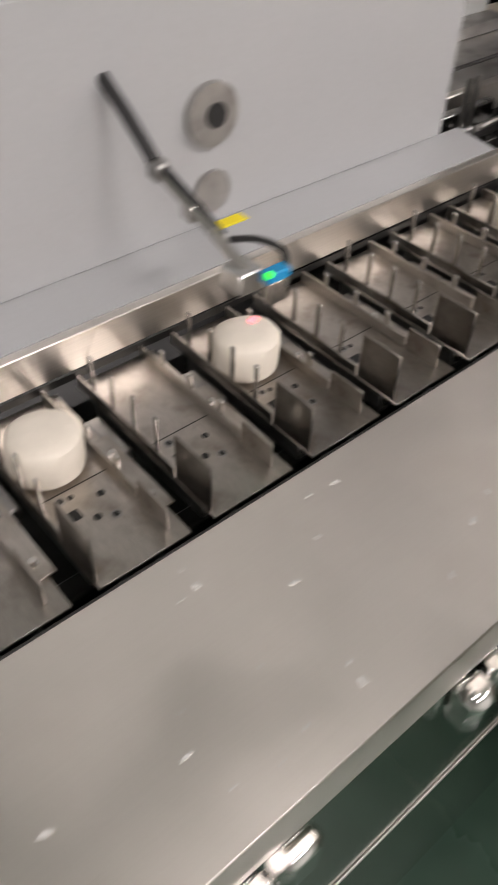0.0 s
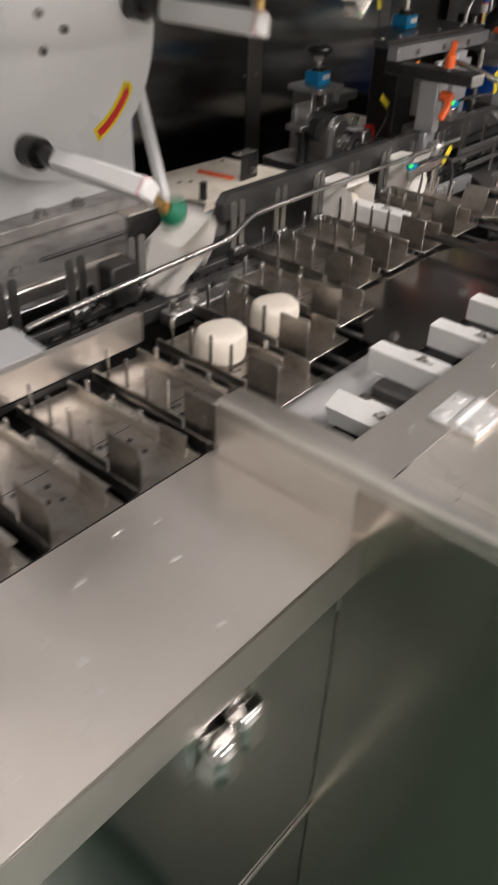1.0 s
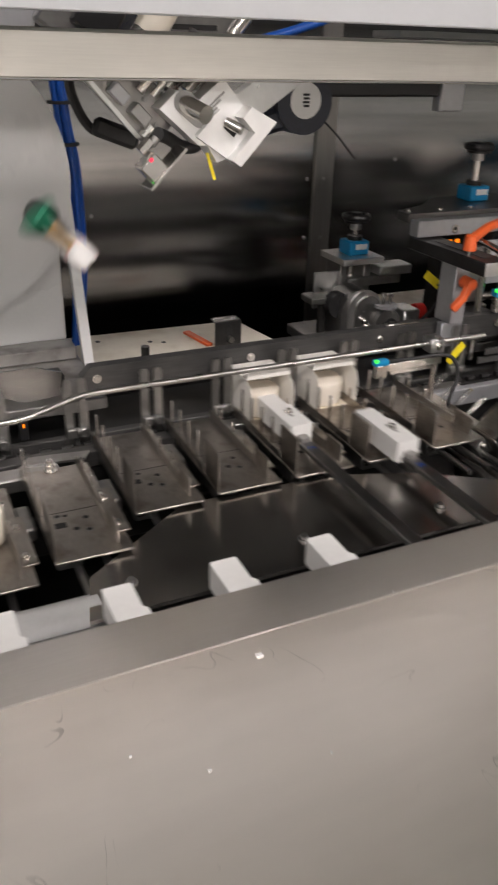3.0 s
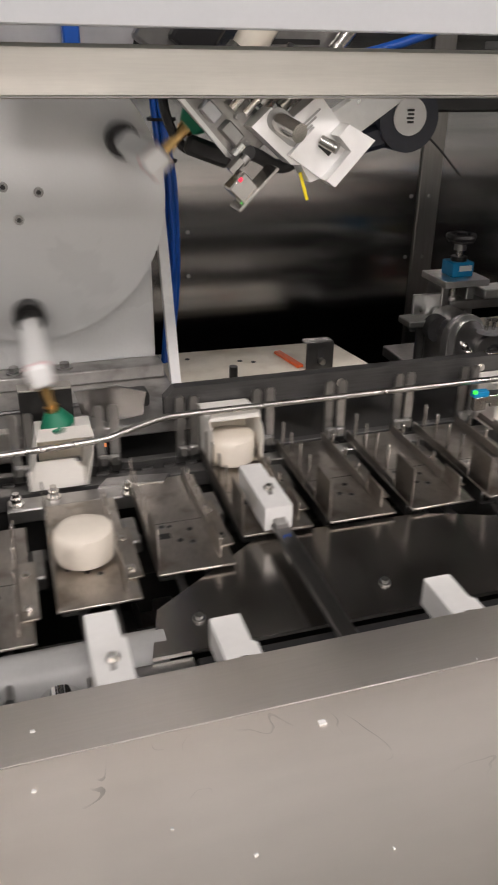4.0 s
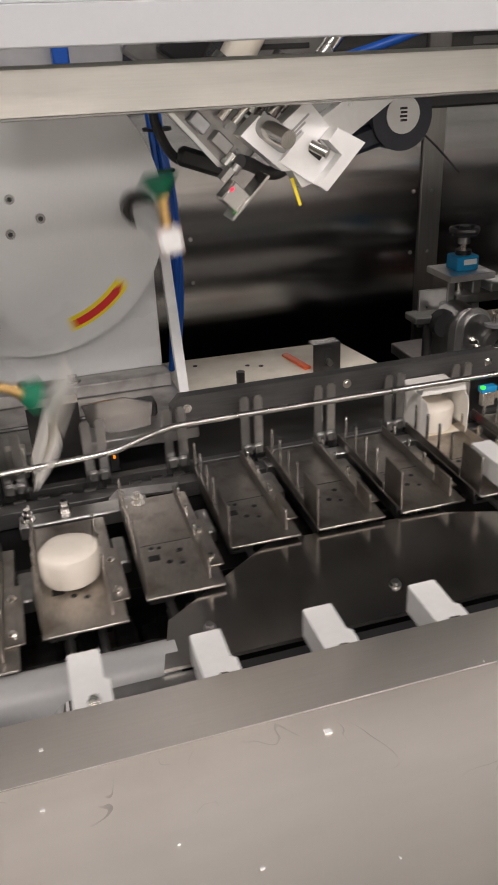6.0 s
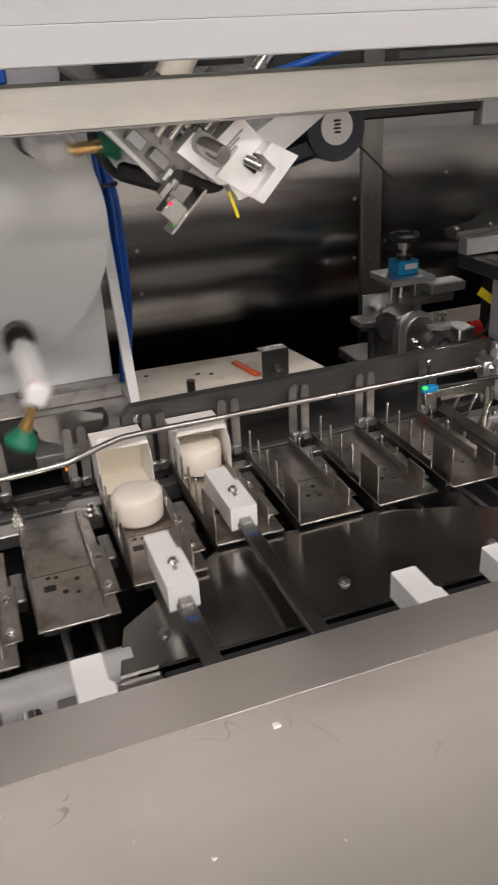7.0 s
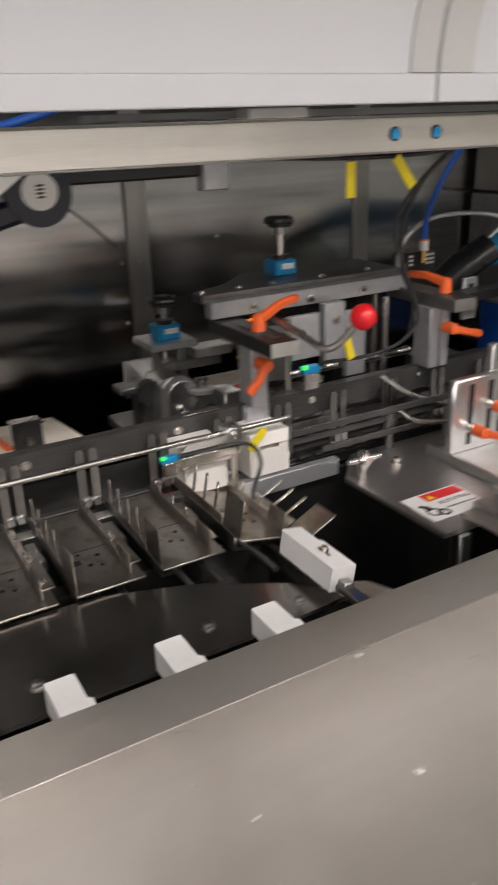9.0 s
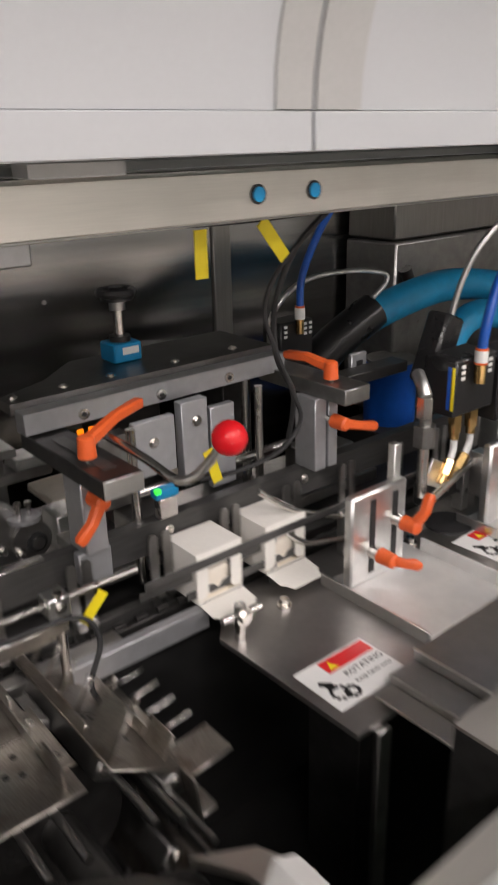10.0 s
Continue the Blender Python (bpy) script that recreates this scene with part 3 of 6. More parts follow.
def infeed_sensor():
    arm = thing("sensor_holder", (0.03, 0.60, 1.04), "black sensor arm on the grey housing", "bracket")
    part("arm_rod", wire([(0.053, 0.634, 1.198), (0.056, 0.606, 1.176), (0.060, 0.580, 1.150)], 0.0055, 12), RUBBER_BLACK, arm)
    part("knuckle", box(0.053, 0.566, 1.136, 0.068, 0.582, 1.152, 0.003), STEEL_DULL, arm)
    part("cross_rod", rod((0.061, 0.574, 1.142), (0.076, 0.482, 1.092), 0.0045, 12), STEEL_PIN, arm)
    part("cable", wire([(0.062, 0.570, 1.148), (0.068, 0.540, 1.130), (0.078, 0.515, 1.108)], 0.003, 10), RUBBER_BLACK, arm)
    part("clamp", box(0.062, 0.535, 1.112, 0.078, 0.552, 1.128, 0.003), STEEL_PIN, arm)
    part("clamp", box(0.062, 0.475, 1.076, 0.088, 0.50, 1.096, 0.002), ALU, arm)
    part("tag", box(0.066, 0.517, 1.112, 0.105, 0.528, 1.1135, 0.0003), YELLOW_TAG, arm, "yellow cable tag")
    sensor(0.080, 0.462, 1.097, "blue photo sensor with a green lamp over the infeed buckets", [(0.105, 0.475, 1.104), (0.10, 0.50, 1.104), (0.086, 0.518, 1.10)], s=0.8)


infeed_housing()
infeed_sensor()


def sensor_beam(eye, target):
    """The red light spot that a photo sensor throws."""
    d = bpy.data.lights.new("sensor_beam", "SPOT")
    d.energy, d.color, d.spot_size, d.spot_blend, d.shadow_soft_size = 2.6, (1.0, 0.0, 0.03), radians(7), 0.3, 0.0005
    new("sensor_beam", d).matrix_basis = look(eye, target)


sensor_beam((0.093, 0.472, 1.080), (0.104, 0.508, 1.015))
sensor_beam((1.352, 0.6345, 1.020), (1.362, 0.656, 0.996))


# ---- carton feeder ----
DISC = Vector((0.815, 0.90, 1.269))
DISC_R = 0.186


def feeder_frame():
    ob = thing("feeder_stand", (0.78, 1.0, 0.95), "pale grey feeder stand with a soiled base plate", "machine frame")
    part("wall_plate", box(0.52, 0.925, 1.03, 0.985, 0.95, 1.255, 0.002), DISC_PAINT, ob)
    base = part("base_plate", box(0.52, 0.735, 0.995, 0.995, 0.9248, 1.012, 0.002), BASE_WORN, ob)
    part("base_step", box(0.52, 0.885, 1.0121, 0.99, 0.9245, 1.032, 0.002), BASE_WORN, ob)
    for x in (0.60, 0.69, 0.78, 0.85):
        part("bolt", hexbolt(bmesh.new(), x, 0.905, 1.032, 0.0075, h=0.009), STEEL_DULL, base)
    for x in (0.66, 0.88):
        part("bolt", hexbolt(bmesh.new(), x, 0.80, 1.012, 0.006, h=0.008), STEEL_DULL, base)
    part("clamp_bar", wire([(0.70, 0.80, 1.018), (0.80, 0.80, 1.018), (0.92, 0.80, 1.02)], 0.003), BLACK_STEEL, base)
    part("clamp", box(0.915, 0.785, 1.0122, 0.95, 0.815, 1.032, 0.003), BLACK_STEEL, base)
    part("shaft_boss", rod((0.815, 0.908, 1.269), (0.815, 0.925, 1.269), 0.06, 24), STEEL_DULL, ob)
    shield = part("front_shield", box(0.783, 0.716, 1.005, 0.845, 0.722, 1.078, 0.001), BLACK_STEEL, ob)
    part("shield_edge", box(0.783, 0.714, 1.0785, 0.845, 0.735, 1.081, 0.0005), STEEL_SHEET, shield)
    part("curved_shield", plate([(0.848, 1.070), (0.90, 1.072), (0.935, 1.060), (0.93, 1.03), (0.885, 1.026), (0.855, 1.04)], "y", 0.722, 0.726), STEEL_DARK, ob)
    part("rail_block", box(0.52, 0.72, 0.985, 0.775, 0.733, 1.028, 0.002), STEEL_SHEET, ob)
    part("rail_block", box(0.52, 0.69, 0.985, 0.70, 0.705, 1.02, 0.002), STEEL_DARK, ob)
    part("lever_block", box(0.70, 0.655, 0.995, 0.745, 0.685, 1.05, 0.003), BLACK_STEEL, ob)
    # white edge strip with the blue cables behind it
    strip = thing("corner_strip", (1.0, 0.874, 0.995), "white painted strip leaning back beside the feeder wall", "trim")
    part("strip", plate([(0.866, 1.0), (0.948, 1.246), (0.962, 1.246), (0.880, 1.0)], "x", 0.997, 1.011), BRIGHT_WHITE, strip)
    cables = thing("cable_bundle", (1.01, 0.93, 1.0), "bundle of blue cables tied together", "cables")
    rnd = random.Random(2)
    for k in range(9):
        a, b = rnd.uniform(-0.013, 0.013), rnd.uniform(-0.012, 0.012)
        part("cable", wire([(1.006 + a, 0.985 + b, 1.62), (1.008 + a * 0.8, 0.985 + b, 1.45), (1.017 + a * 0.7, 0.985 + b, 1.33), (1.023 + a, 0.985 + b, 1.26), (1.025 + a * 0.8, 0.985 + b, 1.12), (1.012 + a * 0.5, 0.985 + b, 1.0)], 0.0042, 8, 4), BLUE_CABLE, cables)
    for z in (1.355, 1.30):
        part("tie", rod((1.018, 0.985, z - 0.002), (1.018, 0.985, z + 0.002), 0.0205, 16), RUBBER_BLACK, cables)


def magazine_plate():
    ob = thing("magazine_plate", (1.12, 0.95, 0.95), "soiled cream plate behind the guide bar", "plate")
    part("board", plate([(0.99, 0.86), (1.335, 0.86), (1.309, 1.023), (0.995, 1.035)], "z", 0.978, 0.992), BOARD_CREAM, ob)
    part("red_strip", box(1.2015, 0.915, 0.9921, 1.2135, 0.99, 0.997, 0.001, turn=Euler((0, 0, radians(11))).to_matrix()), ORANGE, ob, "short orange strip")
    block = part("steel_block", box(1.217, 0.897, 0.9921, 1.262, 0.901, 1.038, 0.0008), BLACK_STEEL, ob, "bent steel bracket with a slot")
    part("bracket_top", box(1.217, 0.9012, 1.035, 1.262, 0.922, 1.038, 0.0008), STEEL_PIN, block)
    part("slot", box(1.235, 0.8955, 1.002, 1.245, 0.8968, 1.030, 0.0005), CAVITY_SHADE, block)
    part("screw", rod((1.24, 0.885, 1.010), (1.24, 0.897, 1.010), 0.005, 12), STEEL_PIN, block)
    part("stud", rod((1.092, 0.875, 0.992), (1.092, 0.875, 1.022), 0.0065, 14), BLACK_STEEL, ob)
    for x, y in ((1.13, 0.97), (1.15, 0.96), (1.29, 1.01), (1.05, 1.0)):
        part("hole", rod((x, y, 0.992), (x, y, 0.9925), 0.004, 12), CAVITY_SHADE, ob)
    part("leg", box(1.0, 0.90, 0.64, 1.3, 1.0, 0.977, 0.002), BLACK_STEEL, ob)


feeder_frame()
magazine_plate()


# ---- back wall of the machine, beam and hood ----
BACK = 1.145


def machine_back():
    ob = thing("machine_back_wall", (1.4, BACK, 0.6), "dark stainless steel back wall of the machine", "machine wall", kind="structure")
    part("panel", box(0.45, BACK, 0.64, 1.5165, BACK + 0.02, 1.75, 0.001), STEEL_DARK, ob)
    part("panel", box(1.56, BACK, 0.64, 2.02, BACK + 0.02, 1.75, 0.001), STEEL_DARK, ob)
    part("panel", box(2.06, BACK, 0.64, 3.2, BACK + 0.02, 1.75, 0.001), STEEL_DARK, ob)
    part("post", box(1.517, BACK - 0.006, 0.64, 1.5595, BACK + 0.02, 1.75, 0.002), POST_STEEL, ob)
    part("post", box(2.0205, BACK - 0.006, 0.64, 2.0595, BACK + 0.02, 1.75, 0.002), POST_STEEL, ob)
    for x, z in ((1.088, 1.090), (1.088, 1.165), (1.505, 1.10), (1.505, 1.21), (1.538, 1.10), (1.538, 1.21), (1.70, 1.24)):
        part("screw", hexbolt(bmesh.new(), x, BACK - (0.006 if 1.51 < x < 1.56 else 0), z, 0.0024, (0, -1, 0), 0.003), STEEL_DULL, ob)
    # black sheets added behind the panels for the dark lower part of the wall
    part("shade_backing", box(0.9, BACK + 0.20, 0.60, 3.2, BACK + 0.22, 1.75, 0), CAVITY_SHADE, ob)
    part("shade_backing_floor", box(0.9, 1.06, 0.60, 3.2, BACK + 0.199, 0.62, 0), CAVITY_SHADE, ob)
    part("roof", box(0.45, 0.56, 1.752, 3.2, BACK + 0.22, 1.772, 0.001), GREY_PAINT, ob)
    part("end_panel", box(3.2, 0.3, 0.6, 3.22, BACK + 0.2, 1.75, 0.001), STEEL_DARK, ob)


def cross_beam():
    ob = thing("cross_beam", (1.6, 0.55, 1.40), "square stainless steel tube across the machine", "beam")
    part("tube", box(0.2, 0.527, 1.402, 3.2, 0.567, 1.442, 0.003), STEEL_BEAM, ob)
    part("seam", box(0.2, 0.5266, 1.4028, 3.2, 0.5269, 1.4042, 0.0001), STEEL_DULL, ob)
    for x in (1.611, 1.672):
        sock = part("bolt_recess", rod((x, 0.5258, 1.4225), (x, 0.5269, 1.4225), 0.0078, 24), RUBBER_BLACK, ob)
        part("bolt", rod((x, 0.5245, 1.4225), (x, 0.5257, 1.4225), 0.0058, 20), BLUE_COUNTER, sock, "pale blue capped bolt")


def hood_door(x0, x1, seam_left, seam_right):
    """A white gull-wing door: a flat lower band, then a skin that curves back."""
    ob = thing("hood_door", ((x0 + x1) / 2, 0.49, 1.452), "white powder-coated curved machine hood door", "machine door", "hood doors")
    part("lower_band", box(x0, 0.488, 1.453, x1, 0.505, 1.4818, 0.0012), WHITE_PAINT, ob)
    arc = [(0.491 - 2.3 * (0.026 * k) ** 2, 1.4822 + 0.026 * k) for k in range(11)]
    inner = [(y + 0.014, z) for y, z in arc][::-1]
    inner[-1] = (0.505, 1.4822)
    part("skin", plate(arc + inner, "x", x0, x1), WHITE_PAINT, ob)
    for ok, a, b in ((seam_left, x0 + 0.001, x0 + 0.048), (seam_right, x1 - 0.036, x1 - 0.001)):
        if ok:
            lip = [(y - 0.003, z) for y, z in arc]
            lip[0] = (0.488, 1.4825)
            part("border", plate(lip + [(y, z) for y, z in arc][::-1], "x", a, b), GREY_TRIM, ob, "grey satin border strip")
    part("hinge_block", box(x0 + 0.32 if seam_left else x1 - 0.22, 0.51, 1.4425, x0 + 0.38 if seam_left else x1 - 0.15, 0.535, 1.4525, 0.001), GREY_TRIM, ob)


def hood():
    hood_door(0.25, 1.6335, False, True)
    hood_door(1.637, 3.1, True, False)
    rail = thing("hood_rail", (1.6, 0.52, 1.4425), "grey rail under the hood doors", "rail")
    part("rail", box(1.272, 0.548, 1.4435, 3.2, 0.60, 1.4505, 0.001), GREY_TRIM, rail)
    inside = thing("overhead_drive", (1.0, 0.75, 1.5), "dim pneumatic drives above the beam", "machine part")
    part("grey_shield", plate([(0.80, 1.43), (0.945, 1.43), (0.962, 1.56), (0.80, 1.56)], "y", 0.762, 0.768), ALU_GREY, inside)
    part("blue_block", box(0.872, 0.738, 1.440, 0.889, 0.760, 1.475, 0.002), BLUE_CABLE, inside)
    part("slide", box(0.965, 0.74, 1.425, 1.03, 0.77, 1.52, 0.003, turn=Euler((0, radians(35), 0)).to_matrix()), STEEL_DULL, inside)
    part("black_carriage", box(1.00, 0.72, 1.43, 1.045, 0.755, 1.52, 0.003, turn=Euler((0, radians(35), 0)).to_matrix()), PLASTIC_BLACK, inside)
    part("bellows", wire([(1.05, 0.745, 1.41), (1.075, 0.745, 1.45), (1.12, 0.745, 1.52)], 0.019, 14), BOARD_CREAM, inside, "tan bellows tube")
    face = part("slotted_plate", box(1.085, 0.775, 1.415, 1.195, 0.783, 1.56, 0.001), STEEL_DULL, inside)
    part("slot", box(1.105, 0.7735, 1.447, 1.165, 0.7748, 1.4525, 0.0004), CAVITY_SHADE, face)
    part("strut", rod((1.165, 0.752, 1.43), (1.225, 0.752, 1.50), 0.009, 14), STEEL_PIN, inside)
    part("hose", wire([(1.19, 0.74, 1.435), (1.235, 0.745, 1.445), (1.30, 0.76, 1.462), (1.42, 0.78, 1.50)], 0.0055, 10), BLUE_CABLE, inside)
    part("bar", box(0.7, 0.84, 1.50, 1.6, 0.87, 1.53, 0.002), GREY_PAINT, inside)


machine_back()
cross_beam()
hood()


# ---- fixed units behind and beside the conveyors ----
def clamp_lever(at, to, stud, group="clamp levers"):
    """An orange clamp lever: hub at `at`, grip towards `to`, screwed along the way `stud`."""
    at, to, stud = Vector(at), Vector(to), Vector(stud).normalized()
    ob = thing("clamp_lever", tuple(at), "orange plastic clamp lever on a steel stud", "lever", group)
    part("hub", cy(cy(bmesh.new(), at - stud * 0.004, at + stud * 0.016, 0.0095, 18, 0.0085), at + stud * 0.016, at + stud * 0.018, 0.0085, 18, 0.006), ORANGE, ob)
    root = at + stud * 0.010
    tip = to + stud * 0.012
    mid = root.lerp(tip, 0.55) + stud * 0.004
    bm = bmesh.new()
    d = (tip - root).normalized()
    side = d.cross(stud).normalized()
    secs = [(root, 0.0062, 0.0068), (mid, 0.0052, 0.0058), (tip, 0.0062, 0.0056), (tip + d * 0.004, 0.0040, 0.0036)]
    rings = [[bm.verts.new(p + side * w * u + stud * h * v) for u, v in ((-1, -0.6), (-0.6, -1), (0.6, -1), (1, -0.6), (1, 0.6), (0.6, 1), (-0.6, 1), (-1, 0.6))] for p, w, h in secs]
    for s, e in zip(rings, rings[1:]):
        for k in range(8):
            bm.faces.new((s[k], s[(k + 1) % 8], e[(k + 1) % 8], e[k]))
    bm.faces.new(rings[0][::-1])
    bm.faces.new(rings[-1])
    bmesh.ops.recalc_face_normals(bm, faces=bm.faces[:])
    part("grip", bm, ORANGE, ob)
    part("stud", rod(tuple(at - stud * 0.016), tuple(at - stud * 0.003), 0.0045, 12), STEEL_PIN, ob)
    return ob


def counter_wheel(x, y, z, wheel_z, label):
    """A blue position counter on a spindle with a black handwheel."""
    ob = thing("position_counter", (x, y, z), label, "counter", "position counters")
    body = part("counter", box(x - 0.0195, y - 0.018, z, x + 0.0195, y + 0.018, z + 0.024, 0.002), BLUE_COUNTER, ob, "blue counter housing")
    part("window", box(x - 0.008, y - 0.0186, z + 0.010, x + 0.015, y - 0.0180, z + 0.019, 0.0002), PRINT_WHITE, body)
    part("spindle", rod((x, y, z + 0.024), (x, y, wheel_z - 0.004), 0.0062, 16), STEEL_PIN, ob)
    part("collar", rod((x, y, wheel_z - 0.018), (x, y, wheel_z - 0.006), 0.010, 16), STEEL_DULL, ob)
    part("seat_ring", rod((x, y, z + 0.024), (x, y, z + 0.031), 0.013, 18), BLACK_STEEL, ob)
    bm = bmesh.new()
    n, m = 28, 8
    grid = []
    for i in range(n):
        a = 2 * math.pi * i / n
        r0 = 0.0190 + 0.0012 * math.cos(5 * a)
        grid.append([bm.verts.new((x + (r0 + 0.0055 * math.cos(2 * math.pi * j / m)) * math.cos(a), y + (r0 + 0.0055 * math.cos(2 * math.pi * j / m)) * math.sin(a), wheel_z + 0.003 + 0.006 * math.sin(2 * math.pi * j / m))) for j in range(m)])
    for i in range(n):
        for j in range(m):
            bm.faces.new((grid[i][j], grid[(i + 1) % n][j], grid[(i + 1) % n][(j + 1) % m], grid[i][(j + 1) % m]))
    cy(bm, (x, y, wheel_z - 0.006), (x, y, wheel_z + 0.003), 0.0195, 24)
    cy(bm, (x, y, wheel_z - 0.004), (x, y, wheel_z + 0.010), 0.009, 16)
    part("handwheel", bm, PLASTIC_BLACK, ob, "black plastic handwheel")


def arch(cx, z0, w, h, n=10):
    """A gate outline: straight sides and a round top."""
    r = w / 2
    return [(cx - r, z0)] + [(cx - r * math.cos(math.pi * k / n), z0 + h - r + r * math.sin(math.pi * k / n)) for k in range(n + 1)] + [(cx + r, z0)]


def slide_unit():
    counter_wheel(1.493, 0.943, 1.117, 1.176, "blue position counter with a black handwheel on the slide unit")
    ob = thing("slide_unit", (1.49, 0.95, 0.64), "steel slide unit with a round bearing block", "slide unit")
    part("top_plate", box(1.452, 0.905, 1.106, 1.532, 0.985, 1.1168, 0.001), ALU, ob)
    part("column", box(1.462, 0.930, 0.995, 1.476, 0.98, 1.1058, 0.002), STEEL_DULL, ob)
    part("column", box(1.508, 0.930, 0.995, 1.524, 0.98, 1.1058, 0.002), STEEL_DULL, ob)
    part("screw_shaft", rod((1.493, 0.95, 0.995), (1.493, 0.95, 1.1058), 0.008, 14), STEEL_PIN, ob)
    part("side_arm", box(1.392, 0.90, 1.046, 1.461, 0.94, 1.058, 0.002), STEEL_DULL, ob)
    part("guide_post", rod((1.425, 0.92, 0.95), (1.425, 0.92, 1.045), 0.008, 16), BLACK_STEEL, ob)
    part("cross_plate", box(1.477, 0.925, 1.062, 1.585, 0.965, 1.078, 0.002), STEEL_DULL, ob)
    body = part("bearing_block", plate(arch(1.470, 0.985, 0.070, 0.088), "y", 0.8725, 0.924), STEEL_DULL, ob, "rounded bearing block")
    part("bearing_rim", plate(arch(1.478, 0.987, 0.062, 0.086), "y", 0.868, 0.8722), ALU, body)
    part("bearing_face", plate(arch(1.482, 0.990, 0.049, 0.074), "y", 0.864, 0.8678), STEEL_DULL, body)
    part("round_body", rod((1.518, 0.855, 1.014), (1.518, 0.8638, 1.014), 0.025, 28), STEEL_DULL, body)
    part("top_disc", rod((1.512, 0.858, 1.044), (1.512, 0.858, 1.049), 0.020, 24), ALU_GREY, body)
    part("bore", rod((1.523, 0.8535, 1.011), (1.523, 0.8549, 1.011), 0.013, 24), RUBBER_BLACK, body)
    part("shaft", rod((1.523, 0.849, 1.011), (1.523, 0.8534, 1.011), 0.008, 18), STEEL_DULL, body)
    for x, z in ((1.474, 1.022), (1.482, 1.010), (1.500, 1.004)):
        part("bolt", hexbolt(bmesh.new(), x, 0.855 if x > 1.49 else 0.864, z, 0.004, (0, -1, 0), 0.010), STEEL_PIN, body)
    part("spring_bolt", cy(rod((1.505, 0.856, 1.049), (1.505, 0.856, 1.068), 0.003, 10), (1.505, 0.856, 1.064), (1.505, 0.856, 1.069), 0.0048, 6), STEEL_PIN, ob)
    part("spring_bolt", cy(rod((1.518, 0.856, 1.049), (1.518, 0.856, 1.066), 0.003, 10), (1.518, 0.856, 1.062), (1.518, 0.856, 1.067), 0.0048, 6), STEEL_PIN, ob)
    part("bracket_plate", box(1.412, 0.930, 1.030, 1.461, 0.936, 1.092, 0.001), ALU, ob)
    part("rubber_roll", rod((1.438, 0.905, 1.046), (1.438, 0.885, 1.046), 0.021, 24), RUBBER_BLACK, ob, "black rubber roll")
    part("side_block", box(1.553, 0.858, 0.985, 1.586, 0.905, 1.032, 0.002), ALU, ob)
    part("rear_frame", box(1.448, 0.926, 1.0, 1.4615, 0.97, 1.07, 0.002), ALU, ob)
    part("top_arm", box(1.533, 0.915, 1.080, 1.60, 0.955, 1.096, 0.002), ALU, ob)
    part("red_hub", rod((1.588, 0.880, 1.020), (1.606, 0.880, 1.020), 0.015, 18), RED_PAINT, ob)
    part("red_bar", box(1.590, 0.868, 0.9842, 1.632, 0.892, 1.006, 0.002), RED_PAINT, ob)
    part("base", box(1.40, 0.86, 0.965, 1.62, 1.0, 0.984, 0.002), STEEL_DULL, ob)
    part("base_strip", box(1.37, 0.845, 0.990, 1.44, 0.858, 1.000, 0.001), ALU, ob)
    part("pedestal", box(1.44, 0.88, 0.64, 1.58, 0.98, 0.9648, 0.002), BLACK_STEEL, ob)
    lid = thing("pale_cover", (1.66, 0.97, 0.97), "cream cover plate behind the slide unit", "plate")
    part("cover", box(1.60, 0.93, 0.985, 1.80, 1.06, 0.998, 0.002), BOARD_CREAM, lid)
    part("bracket", box(1.63, 0.95, 0.64, 1.77, 1.04, 0.9848, 0.002), BLACK_STEEL, lid)


